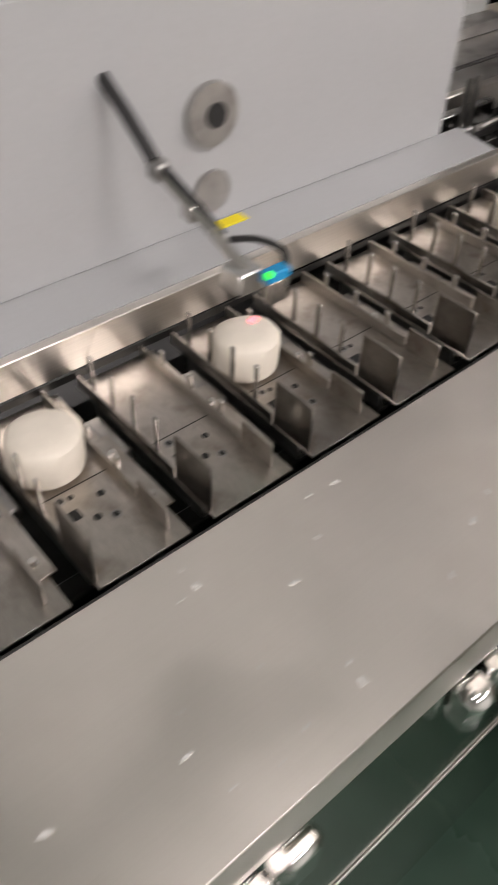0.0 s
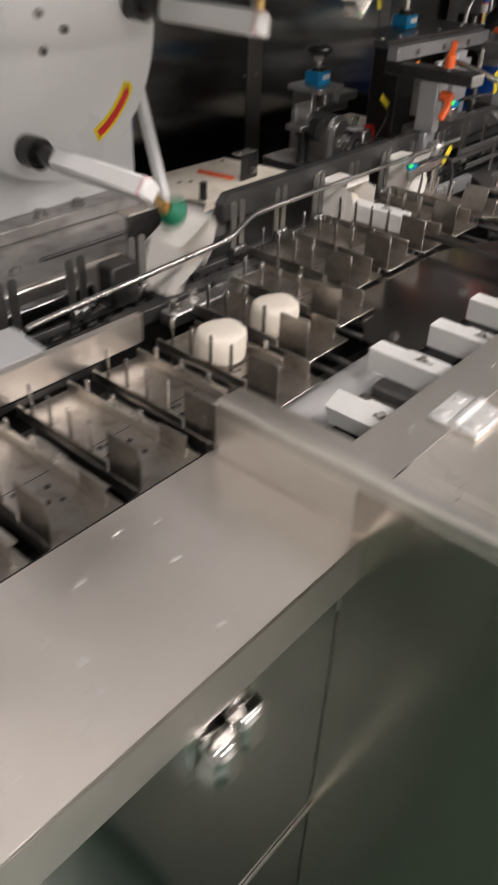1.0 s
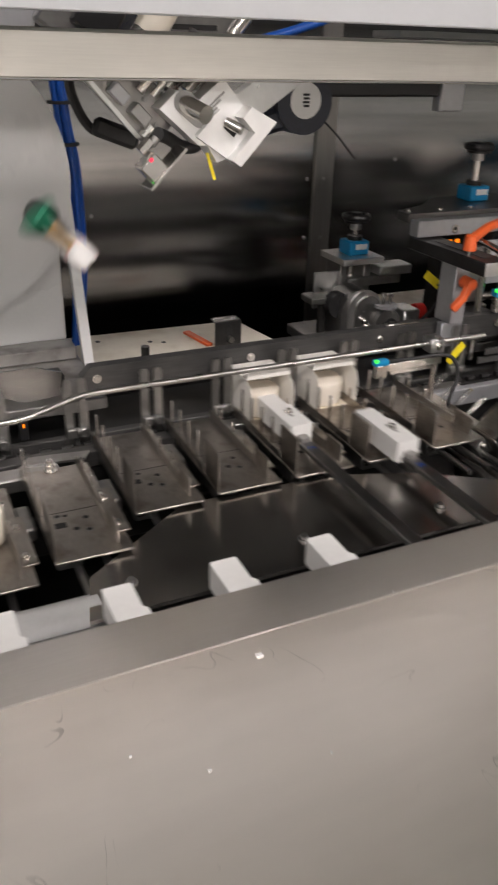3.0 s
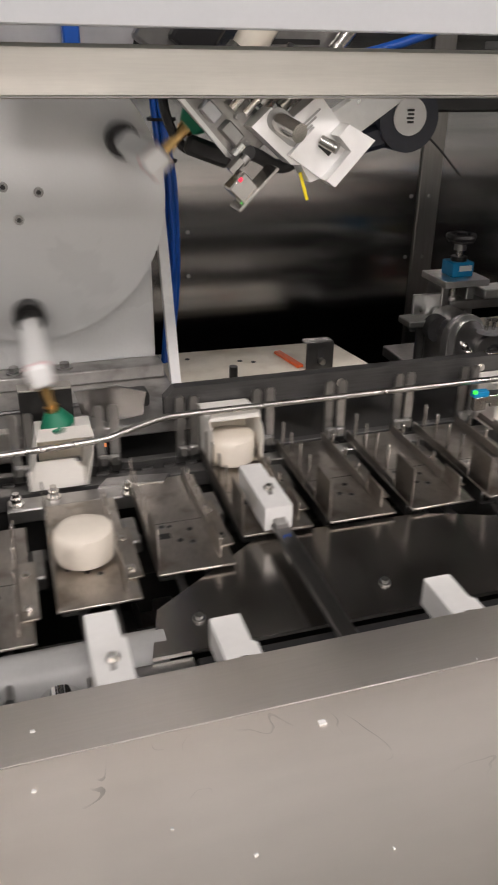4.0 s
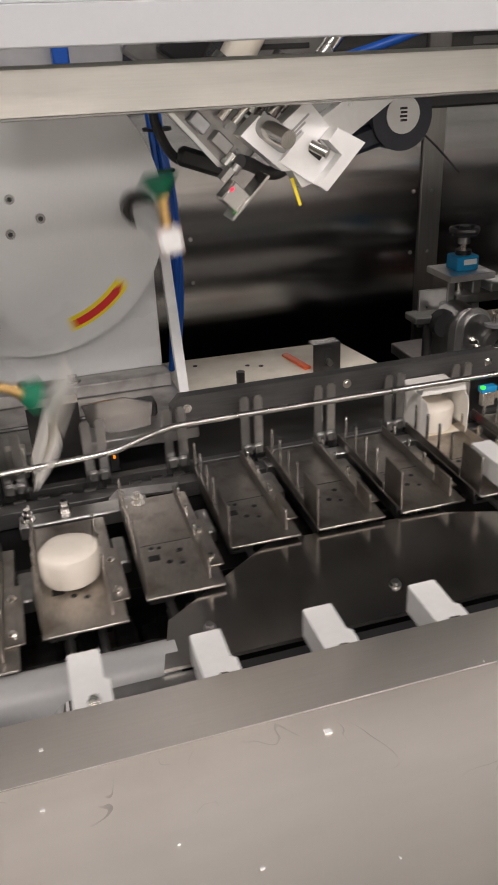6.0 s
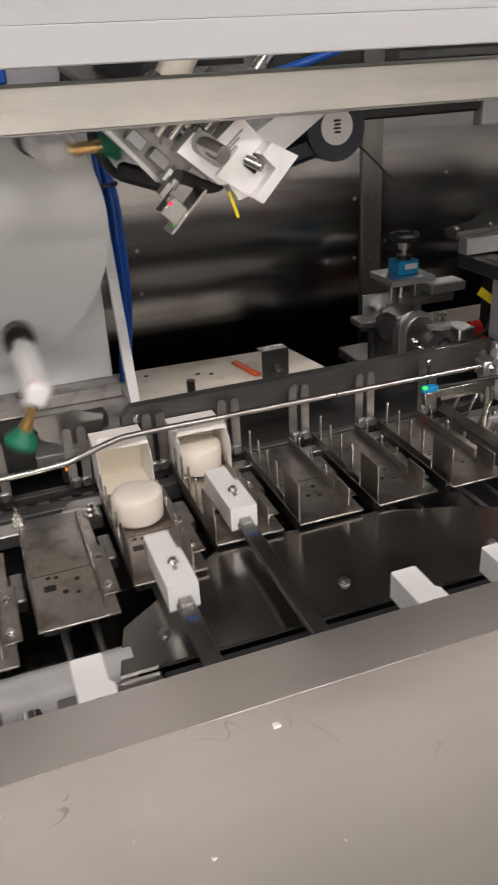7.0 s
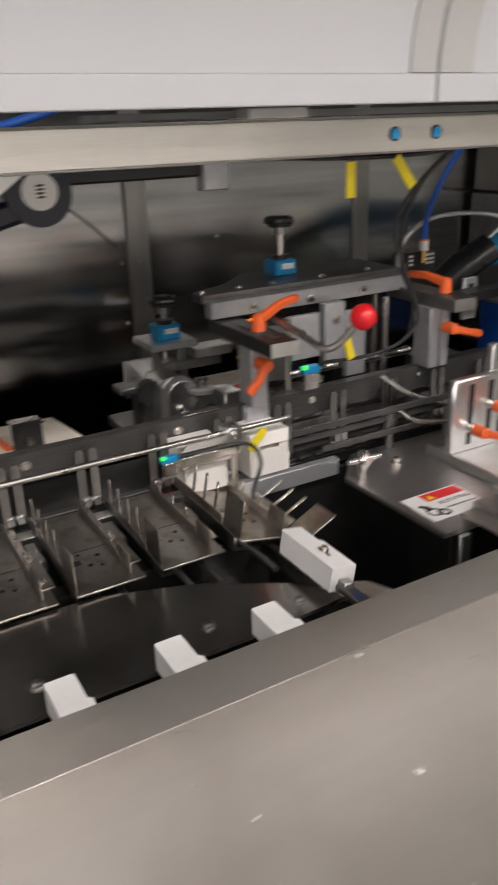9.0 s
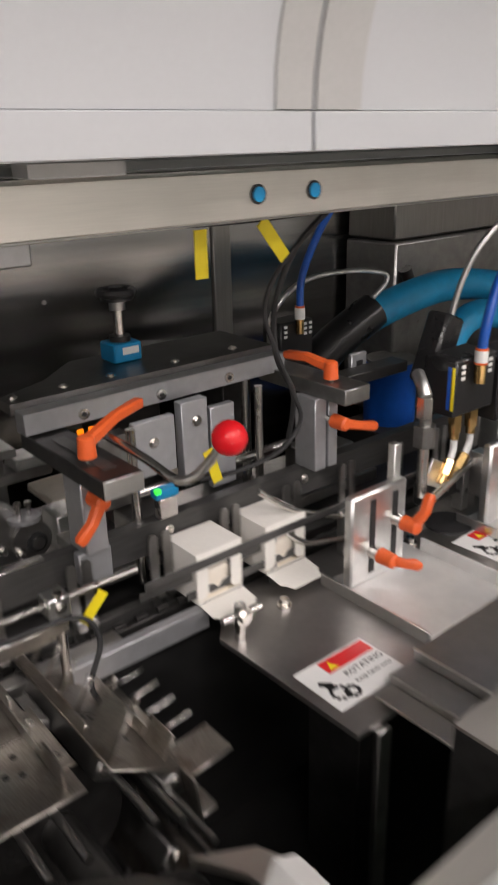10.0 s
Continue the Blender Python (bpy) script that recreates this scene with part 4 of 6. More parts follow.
def adjuster_frame():
    """The grey frame that carries the second counter, clamp levers and the ball lever."""
    counter_wheel(1.668, 0.866, 1.2115, 1.292, "blue position counter with a black handwheel on the grey frame plate")
    ob = thing("adjuster_frame", (1.67, 0.77, 0.955), "grey anodised adjuster frame above the carton track", "machine frame")
    part("top_plate", plate([(1.488, 0.790), (1.852, 0.790), (1.852, 0.905), (1.615, 0.905), (1.555, 0.850), (1.488, 0.820)], "z", 1.199, 1.2112), DARK_PLATE, ob)
    bar = part("front_bar", box(1.492, 0.768, 1.180, 1.854, 0.7898, 1.2045, 0.001), ALU_GREY, ob)
    for x in (1.56, 1.66, 1.76):
        part("screw", rod((x, 0.7655, 1.190), (x, 0.768, 1.190), 0.0065, 16), STEEL_PIN, bar)
        part("screw_socket", rod((x, 0.765, 1.190), (x, 0.7656, 1.190), 0.003, 6), RUBBER_BLACK, bar)
    for x in (1.50, 1.56, 1.62, 1.71, 1.80):
        bolt_part(ob, x, 0.81, 1.2112, 0.004, h=0.003)
    arm = part("cross_arm", box(1.497, 0.618, 1.158, 1.540, 0.795, 1.1775, 0.0012), BLACK_STEEL, ob)
    part("arm_end", box(1.4975, 0.6155, 1.1585, 1.5395, 0.6178, 1.177, 0.0004), ALU, arm)
    part("arm_slot", box(1.511, 0.64, 1.1776, 1.526, 0.75, 1.1786, 0.0003), RAIL_GREY, arm)
    part("post", box(1.506, 0.684, 1.0686, 1.532, 0.7215, 1.1578, 0.0015), ALU_GREY, ob)
    part("post_foot", box(1.500, 0.692, 1.030, 1.538, 0.7055, 1.0684, 0.0015), ALU_GREY, ob)
    part("arm_right", box(1.835, 0.64, 1.165, 1.878, 0.80, 1.185, 0.0012), STEEL_DULL, ob)
    part("post_right", box(1.828, 0.684, 1.0686, 1.848, 0.7215, 1.1648, 0.0012), ALU_GREY, ob)
    part("post_right", box(1.851, 0.684, 1.0686, 1.868, 0.7215, 1.1648, 0.0012), ALU_GREY, ob)
    part("rail_right", box(1.878, 0.70, 1.160, 2.02, 0.73, 1.175, 0.001), BLACK_STEEL, ob)
    eye = part("slotted_tab", box(1.945, 0.735, 1.12, 1.975, 0.742, 1.19, 0.001), ALU_GREY, ob)
    part("slot", box(1.954, 0.7338, 1.135, 1.966, 0.7348, 1.18, 0.0003), RUBBER_BLACK, eye)
    for x in (1.553, 1.567):
        part("amber_lamp", box(x - 0.004, 0.7655, 1.168, x + 0.004, 0.7675, 1.174, 0.0008), LED_AMBER, ob, "lit amber lamp")
    part("middle_plate", box(1.605, 0.742, 1.105, 1.66, 0.752, 1.172, 0.001), ALU_GREY, ob)
    part("middle_plate", box(1.665, 0.735, 1.09, 1.702, 0.750, 1.185, 0.001), ALU_GREY, ob)
    part("middle_plate", box(1.715, 0.748, 1.06, 1.752, 0.758, 1.165, 0.001), ALU_GREY, ob)
    part("spacer", box(1.56, 0.742, 1.08, 1.60, 0.765, 1.165, 0.001), STEEL_DULL, ob)
    for x, y in ((1.788, 0.745), (1.588, 0.72), (1.81, 0.80)):
        part("guide_rod", rod((x, y, 0.99), (x, y, 1.178), 0.0055, 14), STEEL_PIN, ob)
    for x, z in ((1.63, 1.145), (1.685, 1.16), (1.735, 1.14)):
        part("bolt", hexbolt(bmesh.new(), x, 0.7345 if 1.66 < x < 1.71 else 0.742, z, 0.0045, (0, -1, 0)), STEEL_PIN, ob)
    part("lower_plate", box(1.55, 0.73, 0.995, 2.0, 0.86, 1.010, 0.001), STEEL_DULL, ob)
    part("lower_block", box(1.60, 0.735, 1.0102, 1.66, 0.80, 1.05, 0.002), STEEL_DULL, ob)
    part("lower_block", box(1.70, 0.735, 1.0102, 1.80, 0.78, 1.035, 0.002), STEEL_DULL, ob)
    part("lower_block", box(1.88, 0.74, 1.0102, 1.96, 0.80, 1.06, 0.002), STEEL_DULL, ob)
    part("shaft", rod((1.60, 0.77, 1.075), (1.86, 0.77, 1.075), 0.007, 14), STEEL_PIN, ob)
    part("support_leg", box(1.62, 0.835, 0.64, 1.70, 0.90, 1.198, 0.002), BLACK_STEEL, ob)
    part("support_leg", box(1.80, 0.835, 0.64, 1.85, 0.90, 1.198, 0.002), BLACK_STEEL, ob)
    clamp_lever((1.512, 0.672, 1.186), (1.596, 0.712, 1.196), (0, 0, 1))
    clamp_lever((1.518, 0.676, 1.134), (1.490, 0.672, 1.103), (0, -1, 0))
    clamp_lever((1.852, 0.682, 1.192), (1.840, 0.748, 1.196), (0, 0, 1))
    clamp_lever((1.849, 0.668, 1.136), (1.900, 0.664, 1.122), (0, -1, 0))
    lever = thing("ball_lever", (1.57, 0.62, 1.17), "glossy red ball on a bent steel lever", "lever")
    part("lever_rod", wire([(1.545, 0.70, 1.190), (1.556, 0.64, 1.178), (1.566, 0.60, 1.165), (1.580, 0.585, 1.172), (1.598, 0.570, 1.200)], 0.0048, 10), STEEL_PIN, lever)
    ball = bmesh.new()
    bmesh.ops.create_uvsphere(ball, u_segments=32, v_segments=20, radius=0.0172, matrix=Matrix.Translation((1.604, 0.566, 1.207)))
    part("ball", ball, RED_KNOB, lever, "glossy red ball knob")


def front_sensors():
    sensor(1.609, 0.704, 1.101, "blue photo sensor with a green lamp above the cartons",
           [(1.635, 0.69, 1.112), (1.68, 0.66, 1.120), (1.73, 0.642, 1.136), (1.762, 0.64, 1.165), (1.752, 0.64, 1.20), (1.728, 0.64, 1.25), (1.712, 0.64, 1.30), (1.728, 0.63, 1.345), (1.775, 0.60, 1.405)],
           ((1.627, 0.635, 1.168), (1.639, 0.633, 1.130)))
    sensor(1.345, 0.628, 1.050, "small blue photo sensor with a green lamp on the rod",
           [(1.40, 0.634, 1.046), (1.46, 0.622, 1.048), (1.475, 0.612, 1.02), (1.455, 0.60, 0.985), (1.47, 0.60, 0.95)],
           ((1.470, 0.634, 1.032), (1.494, 0.630, 1.058)), s=0.75)
    strap = thing("sensor_strap", (1.42, 0.632, 1.04), "thin steel strap that holds the photo sensor", "bracket")
    part("strap", box(1.353, 0.625, 1.036, 1.452, 0.629, 1.047, 0.0006), STEEL_PIN, strap)
    part("strap", box(1.37, 0.6295, 1.028, 1.44, 0.6335, 1.034, 0.0006), STEEL_PIN, strap)
    tag_spots = (((1.600, 0.592, 1.392), (1.600, 0.592, 1.350)), ((1.668, 0.592, 1.394), (1.697, 0.590, 1.358)))
    drop = thing("cable_drop", (1.74, 0.6, 1.40), "black cables with yellow tags hanging below the beam", "cables")
    part("cable", wire([(1.45, 0.60, 1.404), (1.60, 0.60, 1.396), (1.72, 0.60, 1.396), (1.80, 0.60, 1.404)], 0.003, 8), RUBBER_BLACK, drop)
    part("cable", wire([(1.79, 0.61, 1.405), (1.758, 0.64, 1.36), (1.735, 0.65, 1.30), (1.745, 0.66, 1.24), (1.77, 0.66, 1.19), (1.78, 0.68, 1.13)], 0.0034, 8), RUBBER_BLACK, drop)
    for a, b in tag_spots:
        a, b = Vector(a), Vector(b)
        mid, half = (a + b) / 2, (b - a).length / 2
        part("tag", box(mid.x - half, mid.y - 0.0007, mid.z - 0.0068, mid.x + half, mid.y + 0.0007, mid.z + 0.0068, 0.0003, turn=Euler((0, -math.atan2(b.z - a.z, b.x - a.x), 0)).to_matrix()), YELLOW_TAG, drop, "yellow cable tag")
    clip = thing("tagged_cable", (1.59, 0.841, 1.06), "black cable with a yellow tag behind the clamp post", "cable")
    part("tag", box(1.569, 0.840, 1.081, 1.609, 0.8414, 1.095, 0.0003, turn=Euler((0, radians(36), 0)).to_matrix()), YELLOW_TAG, clip, "yellow cable tag")
    part("cable", wire([(1.60, 0.842, 1.08), (1.615, 0.845, 1.06), (1.60, 0.85, 1.03), (1.58, 0.85, 1.012)], 0.003, 8), RUBBER_BLACK, clip)
    lamp = thing("gate_sensor", (0.878, 0.70, 0.985), "small sensor with an amber lamp behind the guide rod", "sensor")
    part("body", box(0.872, 0.700, 0.985, 0.884, 0.712, 1.012, 0.001), PLASTIC_BLACK, lamp)
    part("lamp", box(0.8765, 0.6985, 1.003, 0.8795, 0.6998, 1.008, 0.0004), LED_AMBER, lamp, "lit amber lamp")


def coding_unit():
    """The inclined coding head below the beam."""
    ob = thing("coding_head", (1.05, 0.56, 1.31), "machined aluminium coding head tilted below the beam", "coding head")
    tilt = Euler((0, radians(45), 0)).to_matrix()
    main = part("main_block", plate([(1.014, 1.378), (1.032, 1.394), (1.047, 1.381), (1.078, 1.405), (1.099, 1.381), (1.068, 1.350), (1.082, 1.332), (1.072, 1.329), (1.062, 1.345), (1.053, 1.345)], "y", 0.549, 0.575), ALU_BRIGHT, ob)
    part("foot_block", plate([(1.099, 1.381), (1.126, 1.367), (1.089, 1.327), (1.080, 1.333), (1.103, 1.358), (1.090, 1.371)], "y", 0.528, 0.5488), ALU_BRIGHT, ob)
    part("foot_web", plate([(1.048, 1.354), (1.080, 1.333), (1.103, 1.358), (1.072, 1.378)], "y", 0.542, 0.5488), ALU_BRIGHT, ob)
    slot = [(1.0465 + 0.0105 * math.cos(a) + k * 0.008, 1.3775 + 0.0105 * math.sin(a) - k * 0.0062) for k, a0 in ((-1, 52), (1, 232)) for a in [radians(a0 + 18 * i) for i in range(11)]]
    part("slot_recess", plate(slot, "y", 0.5484, 0.549), STEEL_DULL, main)
    part("pin", rod((1.040, 0.549, 1.382), (1.050, 0.522, 1.3745), 0.0085, 20), STEEL_PIN, main)
    part("pocket", box(1.077, 0.5405, 1.356, 1.091, 0.5419, 1.366, 0.0003, turn=Euler((0, radians(40), 0)).to_matrix()), CAVITY_SHADE, main)
    part("rear_rod", rod((1.052, 0.582, 1.392), (1.084, 0.582, 1.425), 0.0065, 14), STEEL_PIN, ob)
    part("rear_rod", rod((1.070, 0.590, 1.389), (1.095, 0.590, 1.415), 0.0055, 14), CHROME, ob)
    part("edge_strip", plate([(0.952, 1.402), (0.957, 1.402), (1.003, 1.351), (0.998, 1.350)], "y", 0.5735, 0.576), ALU, ob, "bright machined edge")
    turned = Euler((0, radians(45), 0)).to_matrix()
    part("clamp_jaw", box(0.972, 0.562, 1.384, 0.990, 0.5755, 1.396, 0.001, turn=turned), ALU_GREY, ob)
    part("clamp_jaw", box(0.990, 0.560, 1.366, 1.010, 0.5755, 1.378, 0.001, turn=turned), STEEL_DULL, ob)
    part("guide_pin", rod((1.000, 0.566, 1.392), (1.020, 0.566, 1.412), 0.0045, 12), STEEL_PIN, ob)
    part("guide_pin", rod((1.012, 0.564, 1.388), (1.028, 0.564, 1.404), 0.0035, 12), CHROME, ob)
    part("valve_nut", rod((0.996, 0.556, 1.340), (1.006, 0.556, 1.350), 0.0055, 6), STEEL_PIN, ob)
    part("collar", rod((1.003, 0.572, 1.352), (1.012, 0.572, 1.361), 0.0075, 16), CHROME, ob)
    part("inner_pin", rod((1.078, 0.541, 1.367), (1.090, 0.530, 1.360), 0.005, 14), STEEL_PIN, main)
    for k in range(3):
        part("stamped_line", box(1.056, 0.5484, 1.3835 - k * 0.0055, 1.082 - k * 0.004, 0.5489, 1.3855 - k * 0.0055, 0.0002, turn=Euler((0, radians(-40), 0)).to_matrix()), STEEL_DULL, main)
    part("carriage", box(0.975, 0.585, 1.360, 1.045, 0.625, 1.402, 0.002, turn=tilt), STEEL_DULL, ob)
    part("carriage_plate", plate([(0.952, 1.40), (1.012, 1.40), (1.034, 1.374), (1.014, 1.340), (0.998, 1.352)], "y", 0.576, 0.5848), BASE_WORN, ob, "scuffed carriage plate")
    for x, z in ((0.985, 1.392), (1.008, 1.385), (1.018, 1.362)):
        part("bolt", hexbolt(bmesh.new(), x, 0.576, z, 0.0022, (0, -1, 0), 0.004), STEEL_DULL, ob)
    part("cylinder", rod((1.035, 0.60, 1.395), (1.075, 0.60, 1.438), 0.013, 20), STEEL_PIN, ob)
    part("cylinder", rod((0.985, 0.61, 1.405), (1.02, 0.61, 1.44), 0.012, 20), STEEL_PIN, ob)
    eye = part("camera_box", box(0.994, 0.538, 1.316, 1.016, 0.560, 1.337, 0.0015, turn=Euler((0, radians(45), 0)).to_matrix()), STEEL_PIN, ob, "small steel sensor box with a blue edge")
    part("blue_face", box(0.9925, 0.5385, 1.3275, 0.9985, 0.5450, 1.3302, 0.0004, turn=Euler((0, radians(-45), 0)).to_matrix()), BLUE_COUNTER, eye)
    part("red_lamp", box(0.9985, 0.5362, 1.3335, 1.0025, 0.5372, 1.3365, 0.0003, turn=Euler((0, radians(-45), 0)).to_matrix()), LED_RED, eye)
    part("green_lamp", box(1.0008, 0.5374, 1.3140, 1.0022, 0.5379, 1.3150, 0.0003, turn=Euler((0, radians(-45), 0)).to_matrix()), LED_GREEN, eye)
    part("sensor_bracket", box(1.0155, 0.534, 1.300, 1.0185, 0.564, 1.352, 0.0006, turn=Euler((0, radians(45), 0)).to_matrix()), STEEL_PIN, ob)
    part("fitting", rod((1.008, 0.560, 1.345), (1.014, 0.560, 1.352), 0.004, 12), STEEL_DULL, ob)
    part("cable", wire([(1.016, 0.562, 1.355), (1.03, 0.575, 1.350), (1.05, 0.585, 1.340), (1.065, 0.585, 1.342), (1.072, 0.58, 1.36)], 0.0065, 10), RUBBER_BLACK, ob)
    part("tag", box(1.0672, 0.556, 1.311, 1.0702, 0.5575, 1.338, 0.0003, turn=Euler((0, radians(-18), 0)).to_matrix()), YELLOW_TAG, ob, "yellow cable tag")
    part("black_grip", box(0.975, 0.645, 1.337, 1.025, 0.66, 1.357, 0.006, turn=Euler((0, radians(20), 0)).to_matrix()), PLASTIC_BLACK, ob)
    gauge = thing("dial_gauge", (1.255, 0.71, 1.33), "black dial gauge with a white face on an aluminium arm", "gauge")
    part("arm", plate([(1.128, 1.372), (1.215, 1.425), (1.232, 1.398), (1.148, 1.342)], "y", 0.672, 0.690), ALU, gauge, "wide aluminium arm")
    case = part("case", rod((1.250, 0.700, 1.373), (1.250, 0.735, 1.373), 0.037, 36), NAVY_PLASTIC, gauge)
    part("case_tail", box(1.178, 0.705, 1.338, 1.248, 0.73, 1.366, 0.006, turn=Euler((0, radians(-14), 0)).to_matrix()), NAVY_PLASTIC, gauge)
    face = part("face", rod((1.250, 0.6985, 1.375), (1.250, 0.6999, 1.375), 0.0205, 32), PRINT_WHITE, case, "white dial face")
    for k in range(4):
        part("print_bar", box(1.2455 + 0.001 * (k % 2), 0.6979, 1.3805 - k * 0.0042, 1.2545, 0.6984, 1.383 - k * 0.0042, 0.0001), PRINT_BLACK, face)
    part("black_rail", box(1.285, 0.715, 1.378, 1.46, 0.735, 1.402, 0.003), PLASTIC_BLACK, gauge)
    part("steel_end", box(1.462, 0.715, 1.360, 1.50, 0.735, 1.404, 0.002), ALU_GREY, gauge)
    part("whisker", wire([(1.284, 0.72, 1.354), (1.31, 0.722, 1.333), (1.342, 0.725, 1.303)], 0.0014, 6), RUBBER_BLACK, gauge)
    part("hose", wire([(0.955, 0.66, 1.43), (0.958, 0.66, 1.385), (0.975, 0.66, 1.352), (1.0, 0.66, 1.345)], 0.005, 8), RUBBER_BLACK, gauge)


def warning_sign(x, y, turn, read):
    """A white warning label with a red header, on the deck."""
    ob = thing("warning_label", (x, y, DECK), "white warning label with a red header on the steel deck", "label", "warning labels")
    w, d, z = 0.048, 0.034, DECK
    m = Matrix.Translation((x, y, 0)) @ Matrix.Rotation(radians(turn), 4, "Z")

    def flat(name, x0, y0, x1, y1, lift, mat, parent, label=""):
        bm = box(x0, y0, z + lift, x1, y1, z + lift + 0.0004, 0.0001)
        bmesh.ops.transform(bm, matrix=m, verts=bm.verts)
        return part(name, bm, mat, parent, label)
    sheet = flat("sheet", -w, -d, w, d, 0.0002, PRINT_WHITE, ob)
    flat("header", -0.018, 0.012, w - 0.003, d - 0.003, 0.0007, PRINT_RED, sheet, "red header bar")
    tri = plate([(-0.014, 0.0145), (-0.002, 0.0145), (-0.008, 0.0265)], "z", z + 0.0012, z + 0.0015)
    bmesh.ops.transform(tri, matrix=m, verts=tri.verts)
    part("hazard_triangle", tri, YELLOW_TAG, sheet)
    wheel = bmesh.new()
    for cx, cyy, r in ((-0.030, -0.014, 0.009), (-0.019, -0.020, 0.007)):
        for k in range(10):
            a = 2 * math.pi * k / 10
            cy(wheel, (cx + r * math.cos(a), cyy + r * math.sin(a), z + 0.0007), (cx + r * math.cos(a), cyy + r * math.sin(a), z + 0.0011), 0.0024, 8)
    bx(wheel, -0.040, 0.0, z + 0.0007, -0.026, 0.006, z + 0.0011, 0.0001, turn=Euler((0, 0, radians(-40))).to_matrix())
    bx(wheel, -0.036, -0.008, z + 0.0007, -0.028, 0.002, z + 0.0011, 0.0001)
    bmesh.ops.transform(wheel, matrix=m, verts=wheel.verts)
    part("pictogram", wheel, PRINT_BLACK, sheet, "black gear pictogram")
    if read:
        for text, size, ty in (("ROTATING", 0.0105, -0.002), ("Keep hands away", 0.0072, -0.0145)):
            cu = bpy.data.curves.new("lettering", "FONT")
            cu.body, cu.size, cu.extrude, cu.align_x = text, size, 0.0001, "CENTER"
            cu.materials.append(PRINT_BLACK)
            tx = new("lettering", cu)
            tx.parent = sheet
            tx.matrix_basis = Matrix.Translation((0, 0, 0.0009)) @ Matrix.Rotation(radians(turn), 4, "Z") @ Matrix.Translation((0.019, ty, 0))
    else:
        for k in range(3):
            flat("print_bar", -0.005, -0.004 - k * 0.009, 0.045, 0.0 - k * 0.009, 0.0007, PRINT_RED if k == 1 else PRINT_BLACK, sheet)


def slotted_clamp(x, y, group="slotted clamps"):
    """An aluminium plate with two slots, standing on a foot and held by two orange levers."""
    ob = thing("slotted_clamp", (x + 0.05, y, DECK), "machined aluminium clamp plate with two slots on a foot plate", "clamp", group)
    z = DECK
    part("foot", box(x - 0.005, y - 0.120, z, x + 0.137, y + 0.035, z + 0.006, 0.001), ALU_BRIGHT, ob)
    part("rim", box(x - 0.009, y - 0.120, z, x - 0.0052, y + 0.040, z + 0.015, 0.0006), ALU, ob)
    part("rim", box(x + 0.1372, y - 0.110, z, x + 0.141, y + 0.010, z + 0.022, 0.0006), ALU_BRIGHT, ob)
    up = part("upright", box(x, y, z + 0.0062, x + 0.094, y + 0.014, z + 0.122, 0.003), ALU, ob)
    for u in (0.030, 0.068):
        part("slot", box(x + u, y - 0.0008, z + 0.018, x + u + 0.009, y, z + 0.112, 0.0003), RUBBER_BLACK, up)
    part("side_bar", box(x + 0.086, y + 0.0145, z + 0.0062, x + 0.098, y + 0.026, z + 0.160, 0.001), ALU, ob)
    for u, zz in ((0.034, 0.046), (0.073, 0.075)):
        part("stud", rod((x + u, y - 0.02, z + zz), (x + u, y, z + zz), 0.008, 16), STEEL_PIN, up)
    clamp_lever((x + 0.034, y - 0.018, z + 0.046), (x + 0.052, y - 0.040, z + 0.043), (0, -1, 0))
    clamp_lever((x + 0.073, y - 0.018, z + 0.075), (x + 0.090, y - 0.024, z + 0.110), (0, -1, 0))


